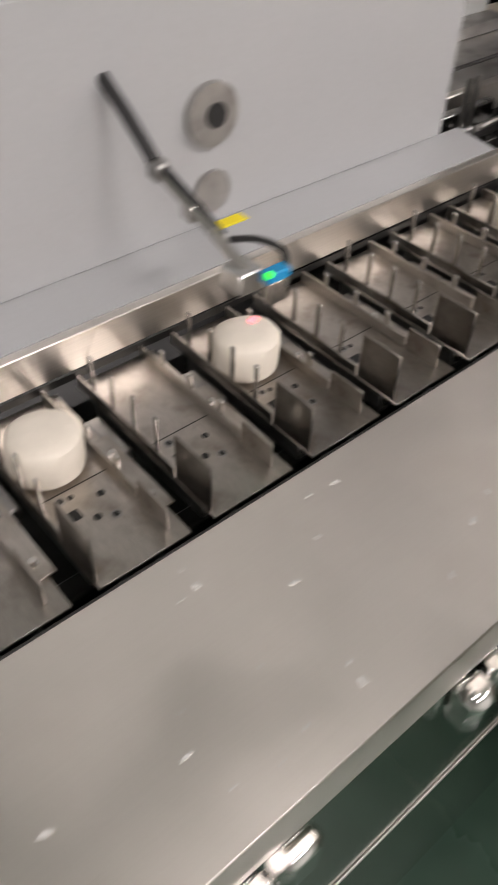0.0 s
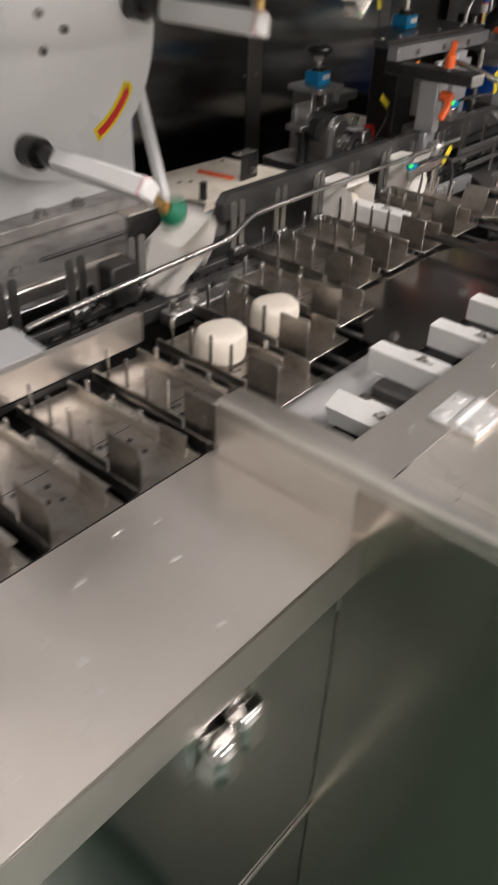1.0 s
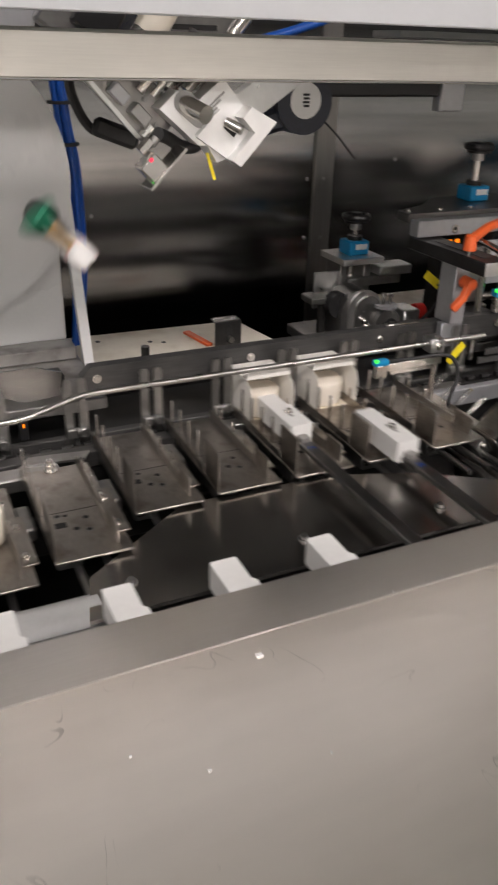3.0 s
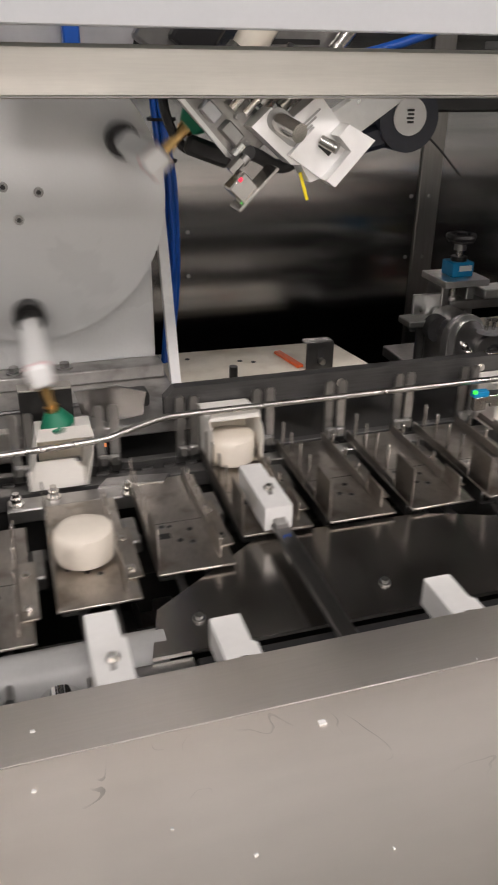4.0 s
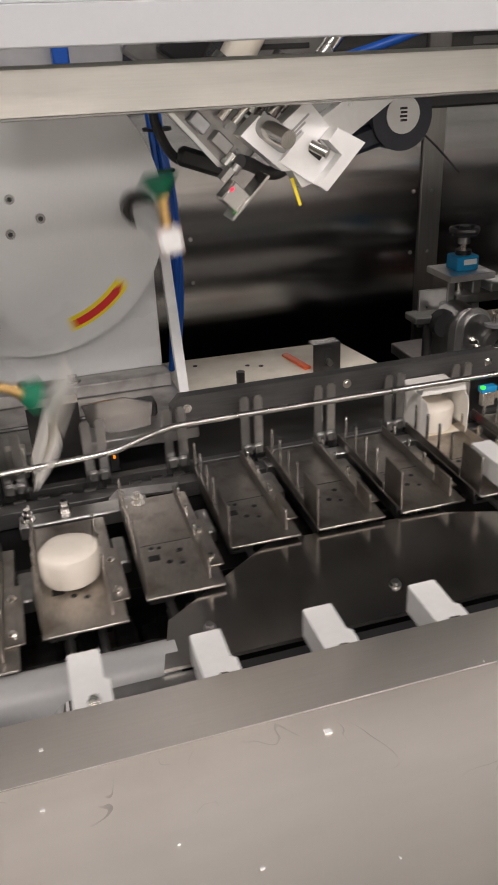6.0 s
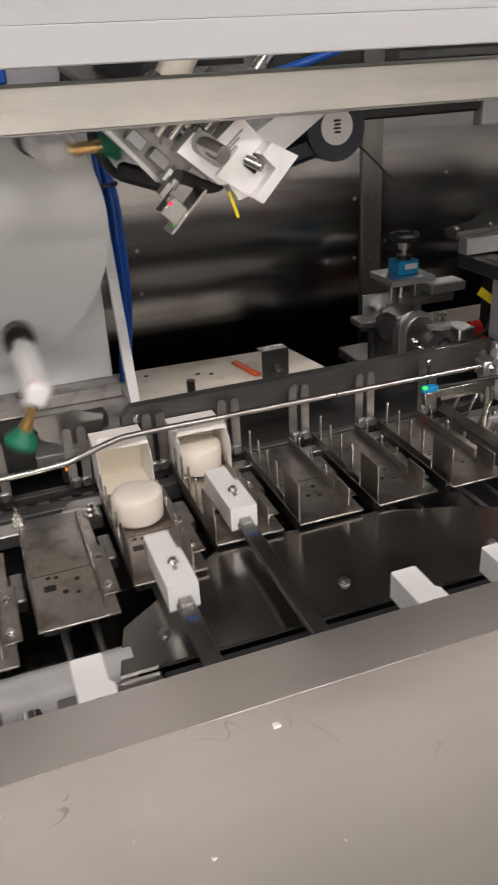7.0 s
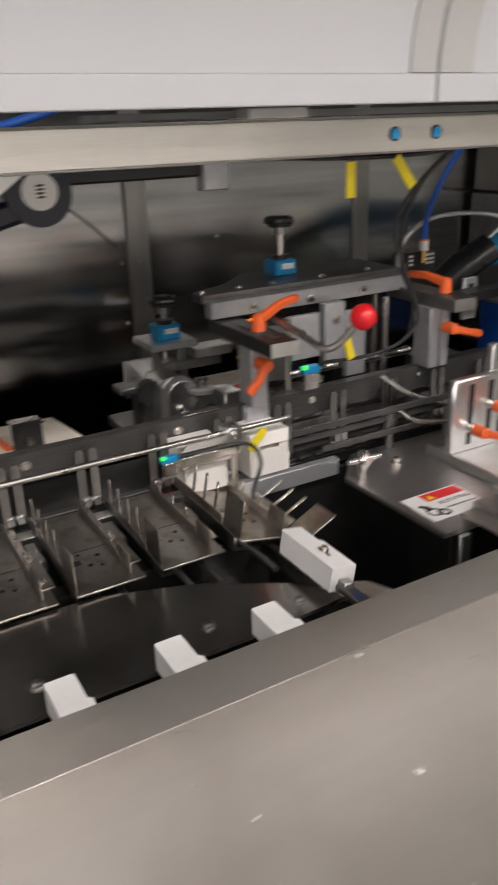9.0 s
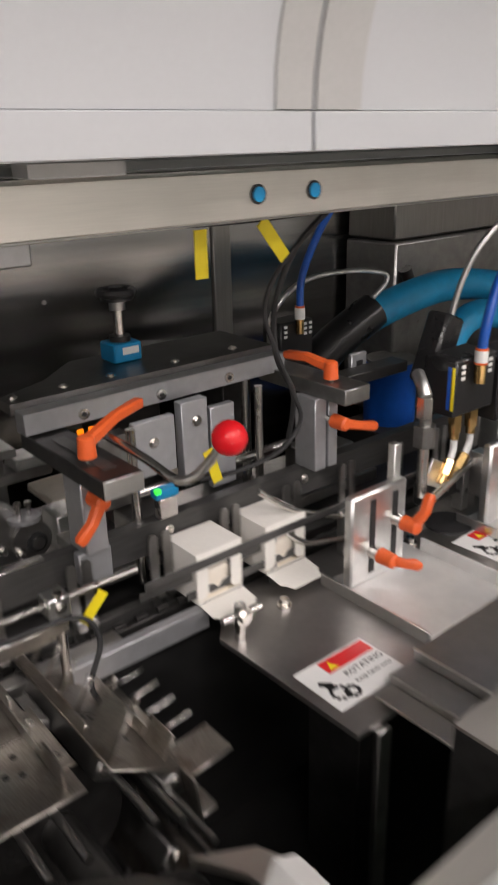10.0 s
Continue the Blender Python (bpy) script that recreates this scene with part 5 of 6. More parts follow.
def right_deck():
    ob = thing("steel_deck", (2.2, 0.5, 0.6), "dull stainless steel deck beside the carton track", "deck")
    part("deck_plate", plate([(1.612, 0.404), (1.6718, 0.404), (1.6718, 0.430), (3.1, 0.430), (3.1, 0.665), (1.665, 0.665), (1.607, 0.600)], "z", DECK - 0.006, DECK), STEEL_DECK, ob)
    part("cover_edge", box(1.655, 0.2905, 0.972, 1.680, 0.424, 0.976, 0.001), STEEL_LEDGE, ob)
    part("cover_step", box(1.6805, 0.2905, 0.968, 1.717, 0.4285, 0.984, 0.0015), STEEL_DECK, ob)
    cover = part("cover_plate", box(1.7175, 0.2905, 0.968, 3.1, 0.4295, 0.994, 0.0015), STEEL_DECK, ob)
    part("cover_rim", box(1.7155, 0.2907, 0.9942, 1.719, 0.4293, 0.9962, 0.0005), STEEL_BEAM, cover, "bright folded rim")
    part("pit_post", box(1.632, 0.396, 0.64, 1.650, 0.4035, DECK - 0.0062, 0.001), STEEL_DULL, ob)
    part("raised_plate", box(1.95, 0.4305, DECK + 0.0003, 3.1, 0.434, DECK + 0.018, 0.0015), STEEL_LEDGE, ob)
    part("leg", box(1.70, 0.48, 0.0, 1.74, 0.56, DECK - 0.0064, 0.001), BLACK_STEEL, ob)
    # black lining that paints the shade of the pit below the deck
    part("pit_floor", box(1.57, 0.226, 0.62, 3.1, 0.70, 0.638, 0), CAVITY_SHADE, ob)
    part("pit_back", box(0.3, 0.66, 0.64, 3.1, 0.668, 0.953, 0), CAVITY_SHADE, ob)
    for x, y in ((1.70, 0.60), (1.86, 0.62), (1.92, 0.60), (1.98, 0.63)):
        bolt_part(ob, x, y, DECK, 0.006, h=0.010)
    part("round_port", rod((2.0, 0.60, DECK), (2.0, 0.60, DECK + 0.004), 0.032, 28), RUBBER_BLACK, ob)
    warning_sign(1.671, 0.468, 0, True)
    warning_sign(2.01, 0.533, 2, False)
    slotted_clamp(1.772, 0.566)
    slotted_clamp(2.02, 0.556)
    pin = thing("pivot_post", (1.624, 0.585, 0.96), "steel pivot post with a cross bolt on the deck edge", "post")
    part("post", rod((1.624, 0.585, 0.955), (1.624, 0.585, 1.010), 0.0065, 14), STEEL_PIN, pin)
    part("cross_bolt", rod((1.60, 0.585, 0.998), (1.65, 0.582, 0.998), 0.0045, 12), STEEL_PIN, pin)
    part("nut", hexbolt(bmesh.new(), 1.624, 0.578, 0.998, 0.007, (0, -1, 0), 0.006), STEEL_PIN, pin)
    for k, (a, b, c) in enumerate((((1.722, 0.668, 1.080), (1.765, 0.652, 1.048), (1.835, 0.640, 1.020)), ((1.742, 0.652, 1.030), (1.775, 0.64, 1.005), (1.84, 0.62, 1.0)))):
        finger = thing("flap_finger", b, "bent steel rod that folds the carton flaps", "flap folder", "flap folders")
        part("rod", wire([a, b, c], 0.004, 10), STEEL_PIN, finger)
        part("block", box(c[0] - 0.004, c[1] - 0.012, DECK + 0.0002, c[0] + 0.03, c[1] + 0.008, c[2] + 0.008, 0.002), ALU, finger)
    rails = thing("flap_guides", (1.9, 0.64, 0.98), "dark flat guide strips along the carton track", "guide bar")
    for y, z in ((0.652, 1.012), (0.646, 0.992), (0.640, 1.030)):
        part("strip", box(1.545 if z > 1.0 else 1.60, y, z, 2.5, y + 0.003, z + 0.010, 0.0006), RAIL_GREY, rails)
    for x in (1.72, 1.95, 2.2):
        part("stand", box(x, 0.648, DECK + 0.0002, x + 0.012, 0.651, 1.035, 0.0006), STEEL_DULL, rails)


def glue_station():
    hose = thing("insulated_hose", (2.2, 0.87, 1.15), "teal insulated glue hose with a black end sleeve", "hose")
    part("sleeve", wire([(1.995, 0.875, 1.125), (2.05, 0.87, 1.165), (2.125, 0.86, 1.205)], 0.030, 20), PLASTIC_BLACK, hose, "black end sleeve")
    part("hose", wire([(2.10, 0.862, 1.192), (2.19, 0.855, 1.214), (2.31, 0.85, 1.224), (2.46, 0.84, 1.20), (2.62, 0.84, 1.15)], 0.027, 20), TEAL_HOSE, hose)
    low = thing("insulated_hose", (2.3, 0.80, 1.1), "teal insulated glue hose with a black end sleeve", "hose")
    part("hose", wire([(2.24, 0.80, 1.09), (2.26, 0.80, 1.155), (2.34, 0.80, 1.178), (2.5, 0.79, 1.13)], 0.024, 18), TEAL_HOSE, low)
    part("sleeve", wire([(2.235, 0.80, 0.94), (2.236, 0.80, 1.02), (2.24, 0.80, 1.10)], 0.026, 18), PLASTIC_BLACK, low, "black end sleeve")
    lead = thing("braided_lead", (2.0, 0.85, 1.18), "bare braided lead in a loop", "cable")
    part("lead", wire([(1.898, 0.85, 1.175), (1.905, 0.85, 1.235), (1.96, 0.85, 1.272), (2.05, 0.85, 1.277), (2.13, 0.85, 1.266), (2.142, 0.85, 1.25), (2.11, 0.85, 1.228)], 0.0042, 10), ALU, lead)
    valve = thing("glue_valve", (1.925, 0.85, 1.15), "black glue valve with a brass fitting and blue air tube", "valve", "glue valves")
    part("body", box(1.905, 0.835, 1.150, 1.970, 0.875, 1.222, 0.003), PLASTIC_BLACK, valve)
    for x in (1.912, 1.950, 1.960):
        for k in range(3):
            part("terminal", box(x, 0.8342, 1.200 + k * 0.007, x + 0.006, 0.8348, 1.204 + k * 0.007, 0.0001), PRINT_WHITE, valve)
    part("fitting", rod((1.937, 0.829, 1.205), (1.937, 0.829, 1.226), 0.006, 14), BRASS, valve)
    part("collar", rod((1.937, 0.829, 1.226), (1.937, 0.829, 1.242), 0.0075, 14), PRINT_WHITE, valve)
    part("ring", rod((1.937, 0.829, 1.242), (1.937, 0.829, 1.245), 0.007, 14), ORANGE, valve)
    part("tube", wire([(1.937, 0.829, 1.244), (1.939, 0.825, 1.29), (1.955, 0.80, 1.36), (1.98, 0.76, 1.43)], 0.0055, 10), BLUE_CABLE, valve)
    gun = thing("glue_gun", (2.01, 0.60, DECK), "black glue gun on brass nozzles with a blue air tube", "glue gun")
    body = part("body", box(1.972, 0.585, 1.130, 2.056, 0.635, 1.205, 0.003), PLASTIC_BLACK, gun)
    part("yellow_edge", box(1.9708, 0.586, 1.140, 1.9718, 0.5905, 1.196, 0.0003), YELLOW_TAG, body, "thin yellow edge strip")
    part("blue_edge", box(1.9708, 0.592, 1.140, 1.9718, 0.597, 1.196, 0.0003), BLUE_CABLE, body)
    for x in (1.982, 2.024, 2.038):
        for k in range(3):
            part("terminal", box(x, 0.5842, 1.178 + k * 0.0075, x + 0.008, 0.5848, 1.1825 + k * 0.0075, 0.0001), PRINT_WHITE, body)
    part("fitting", rod((2.010, 0.5775, 1.172), (2.010, 0.5775, 1.196), 0.0072, 14), BRASS, gun)
    part("ring", rod((2.010, 0.5775, 1.196), (2.010, 0.5775, 1.199), 0.0085, 14), ORANGE, gun)
    part("collar", rod((2.010, 0.5775, 1.199), (2.010, 0.5775, 1.214), 0.0085, 14), PRINT_WHITE, gun)
    part("ring", rod((2.010, 0.5775, 1.214), (2.010, 0.5775, 1.217), 0.0082, 14), ORANGE, gun)
    part("tube", wire([(2.010, 0.5775, 1.216), (2.018, 0.578, 1.25), (2.05, 0.585, 1.300), (2.11, 0.59, 1.335), (2.3, 0.60, 1.40)], 0.0065, 10), BLUE_CABLE, gun)
    for x, turn in ((2.005, -0.022), (2.040, -0.032)):
        nozzle = part("nozzle", cy(cy(cy(bmesh.new(), (x, 0.605, 1.112), (x, 0.605, 1.130), 0.0095, 6), (x, 0.605, 1.100), (x, 0.605, 1.112), 0.0085, 14), (x, 0.605, 1.090), (x, 0.605, 1.100), 0.0065, 12), BRASS, gun, "brass nozzle")
        part("outlet", wire([(x, 0.605, 1.092), (x, 0.605, 1.075), (x + turn * 0.5, 0.602, 1.058)], 0.0048, 10), PRINT_WHITE, nozzle)
        part("elbow", cy(cy(bmesh.new(), (x + turn * 0.4, 0.602, 1.062), (x + turn, 0.600, 1.046), 0.0085, 6), (x + turn, 0.600, 1.046), (x + turn * 1.4, 0.600, 1.036), 0.0065, 12), BRASS, nozzle, "brass elbow")
    part("nozzle_plate", box(1.955, 0.606, 1.025, 2.015, 0.611, 1.060, 0.001, turn=Euler((0, radians(28), 0)).to_matrix()), ALU, gun)
    part("nozzle_block", box(1.960, 0.6115, 1.0, 2.03, 0.632, 1.045, 0.002), BLACK_STEEL, gun)
    part("stand", box(2.045, 0.612, DECK + 0.001, 2.060, 0.63, 1.1298, 0.001), ALU, gun)
    part("cross_rod", rod((1.90, 0.575, 1.030), (2.05, 0.60, 1.050), 0.0055, 12), STEEL_PIN, gun)
    part("rod_block", box(2.046, 0.585, 1.0, 2.066, 0.605, 1.062, 0.001), ALU, gun)
    air = part("air_body", cy(rod((1.936, 0.60, 1.100), (1.936, 0.60, 1.128), 0.0145, 6), (1.936, 0.60, 1.128), (1.936, 0.60, 1.138), 0.008, 12), STEEL_DULL, gun, "steel hexagon union")
    part("air_nut", rod((1.934, 0.60, 1.138), (1.934, 0.60, 1.165), 0.0105, 6), STEEL_PIN, air)
    part("air_stem", rod((1.936, 0.60, 1.03), (1.936, 0.60, 1.0998), 0.007, 12), STEEL_PIN, air)
    part("air_elbow", wire([(1.934, 0.60, 1.165), (1.938, 0.61, 1.178), (1.948, 0.625, 1.186)], 0.0085, 10), ALU, air)
    part("black_holder", box(2.005, 0.640, 1.150, 2.045, 0.675, 1.245, 0.004, turn=Euler((0, radians(22), 0)).to_matrix()), PLASTIC_BLACK, gun, "black moulded holder")
    part("braid", wire([(2.050, 0.655, 1.24), (2.058, 0.65, 1.28), (2.075, 0.64, 1.325), (2.11, 0.63, 1.36)], 0.0042, 8), ALU, gun)
    part("pale_lead", wire([(2.085, 0.59, 1.195), (2.086, 0.59, 1.25), (2.10, 0.59, 1.31)], 0.006, 8), PRINT_WHITE, gun)
    driver = thing("valve_driver", (2.09, 0.6, DECK), "black valve driver with a printed white plate", "valve", "glue valves")
    shell = part("body", box(2.062, 0.582, 1.105, 2.14, 0.635, 1.195, 0.003), PLASTIC_BLACK, driver)
    part("rating_plate", box(2.066, 0.5812, 1.116, 2.088, 0.5818, 1.158, 0.0002), ALU_GREY, shell)
    for k in range(4):
        part("print_bar", box(2.068, 0.5806, 1.121 + k * 0.009, 2.086, 0.5811, 1.125 + k * 0.009, 0.0001), PRINT_BLACK, shell)
        part("print_bar", box(2.069 + 0.002 * (k % 2), 0.5812, 1.166 + k * 0.0055, 2.080, 0.5818, 1.169 + k * 0.0055, 0.0001), PRINT_WHITE, shell)
    part("stand", box(2.10, 0.60, DECK + 0.001, 2.125, 0.63, 1.1048, 0.001), ALU, driver)
    part("damper", rod((2.085, 0.57, 1.008), (2.11, 0.575, 1.012), 0.018, 18), RUBBER_BLACK, driver)
    drum = thing("blue_canister", (2.30, 0.98, 0.95), "round blue canister behind the glue station", "canister")
    part("canister", rod((2.315, 0.98, 0.945), (2.315, 0.98, 1.065), 0.050, 28), BLUE_CABLE, drum)
    part("cap", rod((2.315, 0.98, 1.065), (2.315, 0.98, 1.07), 0.048, 28), STEEL_DULL, drum)
    part("support", box(2.24, 0.92, 0.62, 2.36, 1.04, 0.9448, 0.002), BLACK_STEEL, drum)
    box_back = thing("grey_cabinet", (2.5, 1.05, 0.94), "grey cabinet at the back of the glue station", "cabinet")
    part("body", box(2.34, 1.0, 0.94, 2.75, 1.13, 1.278, 0.004), STEEL_DULL, box_back)
    part("upper_door", box(2.345, 1.01, 1.281, 2.75, 1.13, 1.40, 0.004), POST_STEEL, box_back)
    part("hinge", rod((2.36, 0.993, 1.23), (2.385, 0.993, 1.18), 0.012, 10), BLACK_STEEL, box_back)
    part("base", box(2.38, 1.0, 0.62, 2.7, 1.12, 0.9398, 0.002), BLACK_STEEL, box_back)


slide_unit()
adjuster_frame()
front_sensors()
coding_unit()
right_deck()
glue_station()



# ---- what moves: rotary feeder, buckets, pushers, flights, soaps and cartons ----
PITCH, SPEED, FIRST = 0.0985, 0.234, -0.0217
SLOTS = range(-13, 14)
LOADED = (12, 10, 6, 5, 1, -1, -6, -7)
TIMES = [0.25 * k for k in range(41)]
FINE = [0.1 * k for k in range(101)]
TURN_X, TURN_R = 1.392, 0.108
TURN_Z = FLOOR_OF_BUCKET - TURN_R


def slot_x(n, t):
    return FIRST + n * PITCH + SPEED * t


def glide(x, table):
    for (a, u), (b, w) in zip(table, table[1:]):
        if x <= b:
            k = min(max((x - a) / (b - a), 0), 1)
            return u + (w - u) * k * k * (3 - 2 * k)
    return table[-1][1]


BUCKET_Y = [(0.68, 0.375), (0.86, 0.425), (1.0, 0.490)]
SOAP_Y = [(0.80, 0.495), (1.06, 0.6745)]
PUSH_Y = [(0.77, 0.330), (0.86, 0.395), (0.945, 0.500), (1.05, 0.610), (1.12, 0.6465), (1.20, 0.6465), (1.29, 0.55), (1.42, 0.43), (1.53, 0.33)]


def on_chain(x, y, lift=0.0):
    """The pose of something that rides the bucket chain: flat, then round the end wheel and back below."""
    s = x - TURN_X
    if s <= 0:
        return pose(x, y, FLOOR_OF_BUCKET + lift)
    a = min(s / TURN_R, math.pi)
    over = max(s - math.pi * TURN_R, 0)
    r = TURN_R + lift
    return pose(TURN_X + r * math.sin(a) - over, y, TURN_Z + r * math.cos(a), 0, math.degrees(a), 0)


PUSH_X, PUSH_R = 0.760, 0.105


def on_push_chain(x, y):
    """Pushers run on a chain of their own, which comes up behind the first wheel."""
    s = PUSH_X - x
    if s <= 0:
        return on_chain(x, y)
    a = min(s / PUSH_R, math.pi)
    over = max(s - math.pi * PUSH_R, 0)
    return pose(PUSH_X - PUSH_R * math.sin(a) + over, y, FLOOR_OF_BUCKET - PUSH_R + PUSH_R * math.cos(a), 0, -math.degrees(a), 0)


def build_bucket():
    """Origin at the middle of the floor's width, at its front edge."""
    ob = thing("conveyor_bucket", (0, 0, 0), "worn stainless steel product bucket with upright pins", "bucket", "conveyor buckets")
    a, b = -0.039, 0.039
    floor_plate = part("floor_plate", box(a, 0, -0.003, b, 0.19, 0, 0.0008), STEEL_BUCKET, ob)
    for x, y, r in ((-0.006, 0.054, 0.0032), (0.008, 0.072, 0.003), (-0.012, 0.082, 0.0025)):
        part("hole", rod((x, y, 0.0), (x, y, 0.0004), r, 10), CAVITY_SHADE, floor_plate)
    part("floor_joint", box(a + 0.003, 0.0895, 0.0, b - 0.015, 0.0905, 0.0003, 0.0001), CAVITY_SHADE, floor_plate)
    for x, y in ((0.006, 0.048), (-0.020, 0.083)):
        part("hole", rod((x, y, 0.0), (x, y, 0.0004), 0.0042, 12), STEEL_DULL, floor_plate)
        part("hole", rod((x, y, 0.0004), (x, y, 0.0006), 0.0026, 10), CAVITY_SHADE, floor_plate)
    part("window", box(-0.026, 0.060, 0.0, -0.014, 0.070, 0.0004, 0.0001), CAVITY_SHADE, floor_plate)
    part("side_flange", box(a, 0.05, 0.0002, a + 0.002, 0.188, 0.011, 0.0005), STEEL_BUCKET, ob)
    part("front_fin", box(a, 0.006, 0.0002, a + 0.002, 0.048, 0.047, 0.0006), STEEL_BUCKET, ob)
    for y in (0.072, 0.102, 0.132, 0.162):
        part("pin", box(a, y - 0.0025, 0.0112, a + 0.002, y + 0.0025, 0.046, 0.0006), STEEL_PIN, ob)
    part("low_wall", box(b - 0.014, 0.05, 0.0002, b - 0.012, 0.188, 0.012, 0.0005), STEEL_BUCKET, ob)
    part("low_fin", box(b - 0.014, 0.012, 0.0002, b - 0.012, 0.048, 0.024, 0.0005), STEEL_BUCKET, ob)
    for y in (0.075, 0.115, 0.155):
        part("tab", box(b - 0.0142, y - 0.003, 0.0122, b - 0.0118, y + 0.003, 0.026, 0.0006), STEEL_PIN, ob)
    part("carrier", box(a + 0.004, 0.02, -0.024, a + 0.03, 0.17, -0.0032, 0.002), STEEL_DULL, ob)
    part("carrier", box(b - 0.022, 0.03, -0.02, b - 0.004, 0.16, -0.0032, 0.002), BLACK_STEEL, ob)
    for x in (-0.016, 0.014):
        part("slide_rod", rod((x, -0.045, -0.017), (x, 0.20, -0.017), 0.0038, 10), STEEL_DULL, ob)
    part("screw", hexbolt(bmesh.new(), a + 0.010, 0.0195, -0.012, 0.004, (0, -1, 0)), STEEL_PIN, ob)
    part("outer_step", box(b - 0.0115, 0.030, 0.0001, b + 0.006, 0.120, 0.0022, 0.0005), STEEL_BUCKET, ob)
    for y in (0.045, 0.098):
        part("screw", hexbolt(bmesh.new(), b - 0.004, y, 0.0022, 0.0028, h=0.004), STEEL_PIN, ob)
    part("back_block", box(b + 0.001, 0.100, -0.020, b + 0.016, 0.150, -0.004, 0.002), STEEL_DULL, ob)
    return ob


def build_pusher():
    """Origin at the middle of the white block's inner face, at bucket floor height."""
    ob = thing("soap_pusher", (0, 0, 0), "white plastic pusher block on a dark flat rod", "pusher", "soap pushers")
    block = part("block", plate([(-0.0135, 0), (0.0095, 0), (0.011, -0.0015), (0.011, -0.034), (0.015, -0.038), (0.015, -0.097), (-0.015, -0.097), (-0.015, -0.0015)], "z", 0.008, 0.035), WHITE_POM, ob)
    part("bolt", hexbolt(bmesh.new(), 0.001, -0.059, 0.0352, 0.0036, h=0.005), STEEL_PIN, block)
    part("bolt_slot", box(-0.0022, -0.071, 0.035, 0.0026, -0.050, 0.0353, 0.0001), STEEL_DULL, block)
    bar = part("rod", box(-0.0085, -0.40, 0.010, 0.0085, -0.0972, 0.017, 0.0012), PUSH_STEEL, ob, "dark steel rod")
    part("clevis", box(-0.0065, -0.110, 0.0085, 0.0065, -0.0971, 0.0225, 0.001), STEEL_DULL, ob)
    for k in (-1, 1):
        part("paint_mark", box(-0.0015 + k * 0.0025, -0.128, 0.0171, 0.0003 + k * 0.0025, -0.122, 0.0174, 0.0001, turn=Euler((0, 0, radians(20 * k))).to_matrix()), BLUE_CABLE, bar, "small blue paint mark")
    return ob


def build_soap():
    bm = bmesh.new()
    rim = [(0.0, 0.0), (0.014, 0.0), (0.0228, 0.0008), (0.0258, 0.0030), (0.0270, 0.0075), (0.0272, 0.0155), (0.0270, 0.0230), (0.0258, 0.0280), (0.0228, 0.0303), (0.014, 0.0310), (0.0, 0.0312)]
    n = 40
    rings = [[bm.verts.new((r * math.cos(2 * math.pi * k / n) * 1.11, r * math.sin(2 * math.pi * k / n) * 1.10, z * 1.20)) for k in range(n)] for r, z in rim[1:-1]]
    low, high = bm.verts.new((0, 0, 0)), bm.verts.new((0, 0, 0.0312 * 1.20))
    for k in range(n):
        j = (k + 1) % n
        bm.faces.new((low, rings[0][j], rings[0][k]))
        bm.faces.new((high, rings[-1][k], rings[-1][j]))
        for s, e in zip(rings, rings[1:]):
            bm.faces.new((s[k], s[j], e[j], e[k]))
    for v in bm.verts:
        v.co += v.co.normalized() * 0.0022 * noise.noise(v.co * 38) if v.co.length > 0.01 else Vector()
        v.co.z = max(v.co.z, 0)
    ob = new("soap_bar", mesh_of("soap_bar", bm, SOAP))
    return tagged(ob, "round cream soap bar riding in a steel bucket", "soap", "soap bars")


CARTON_W, CARTON_D, CARTON_H = 0.0318, 0.029, 0.062


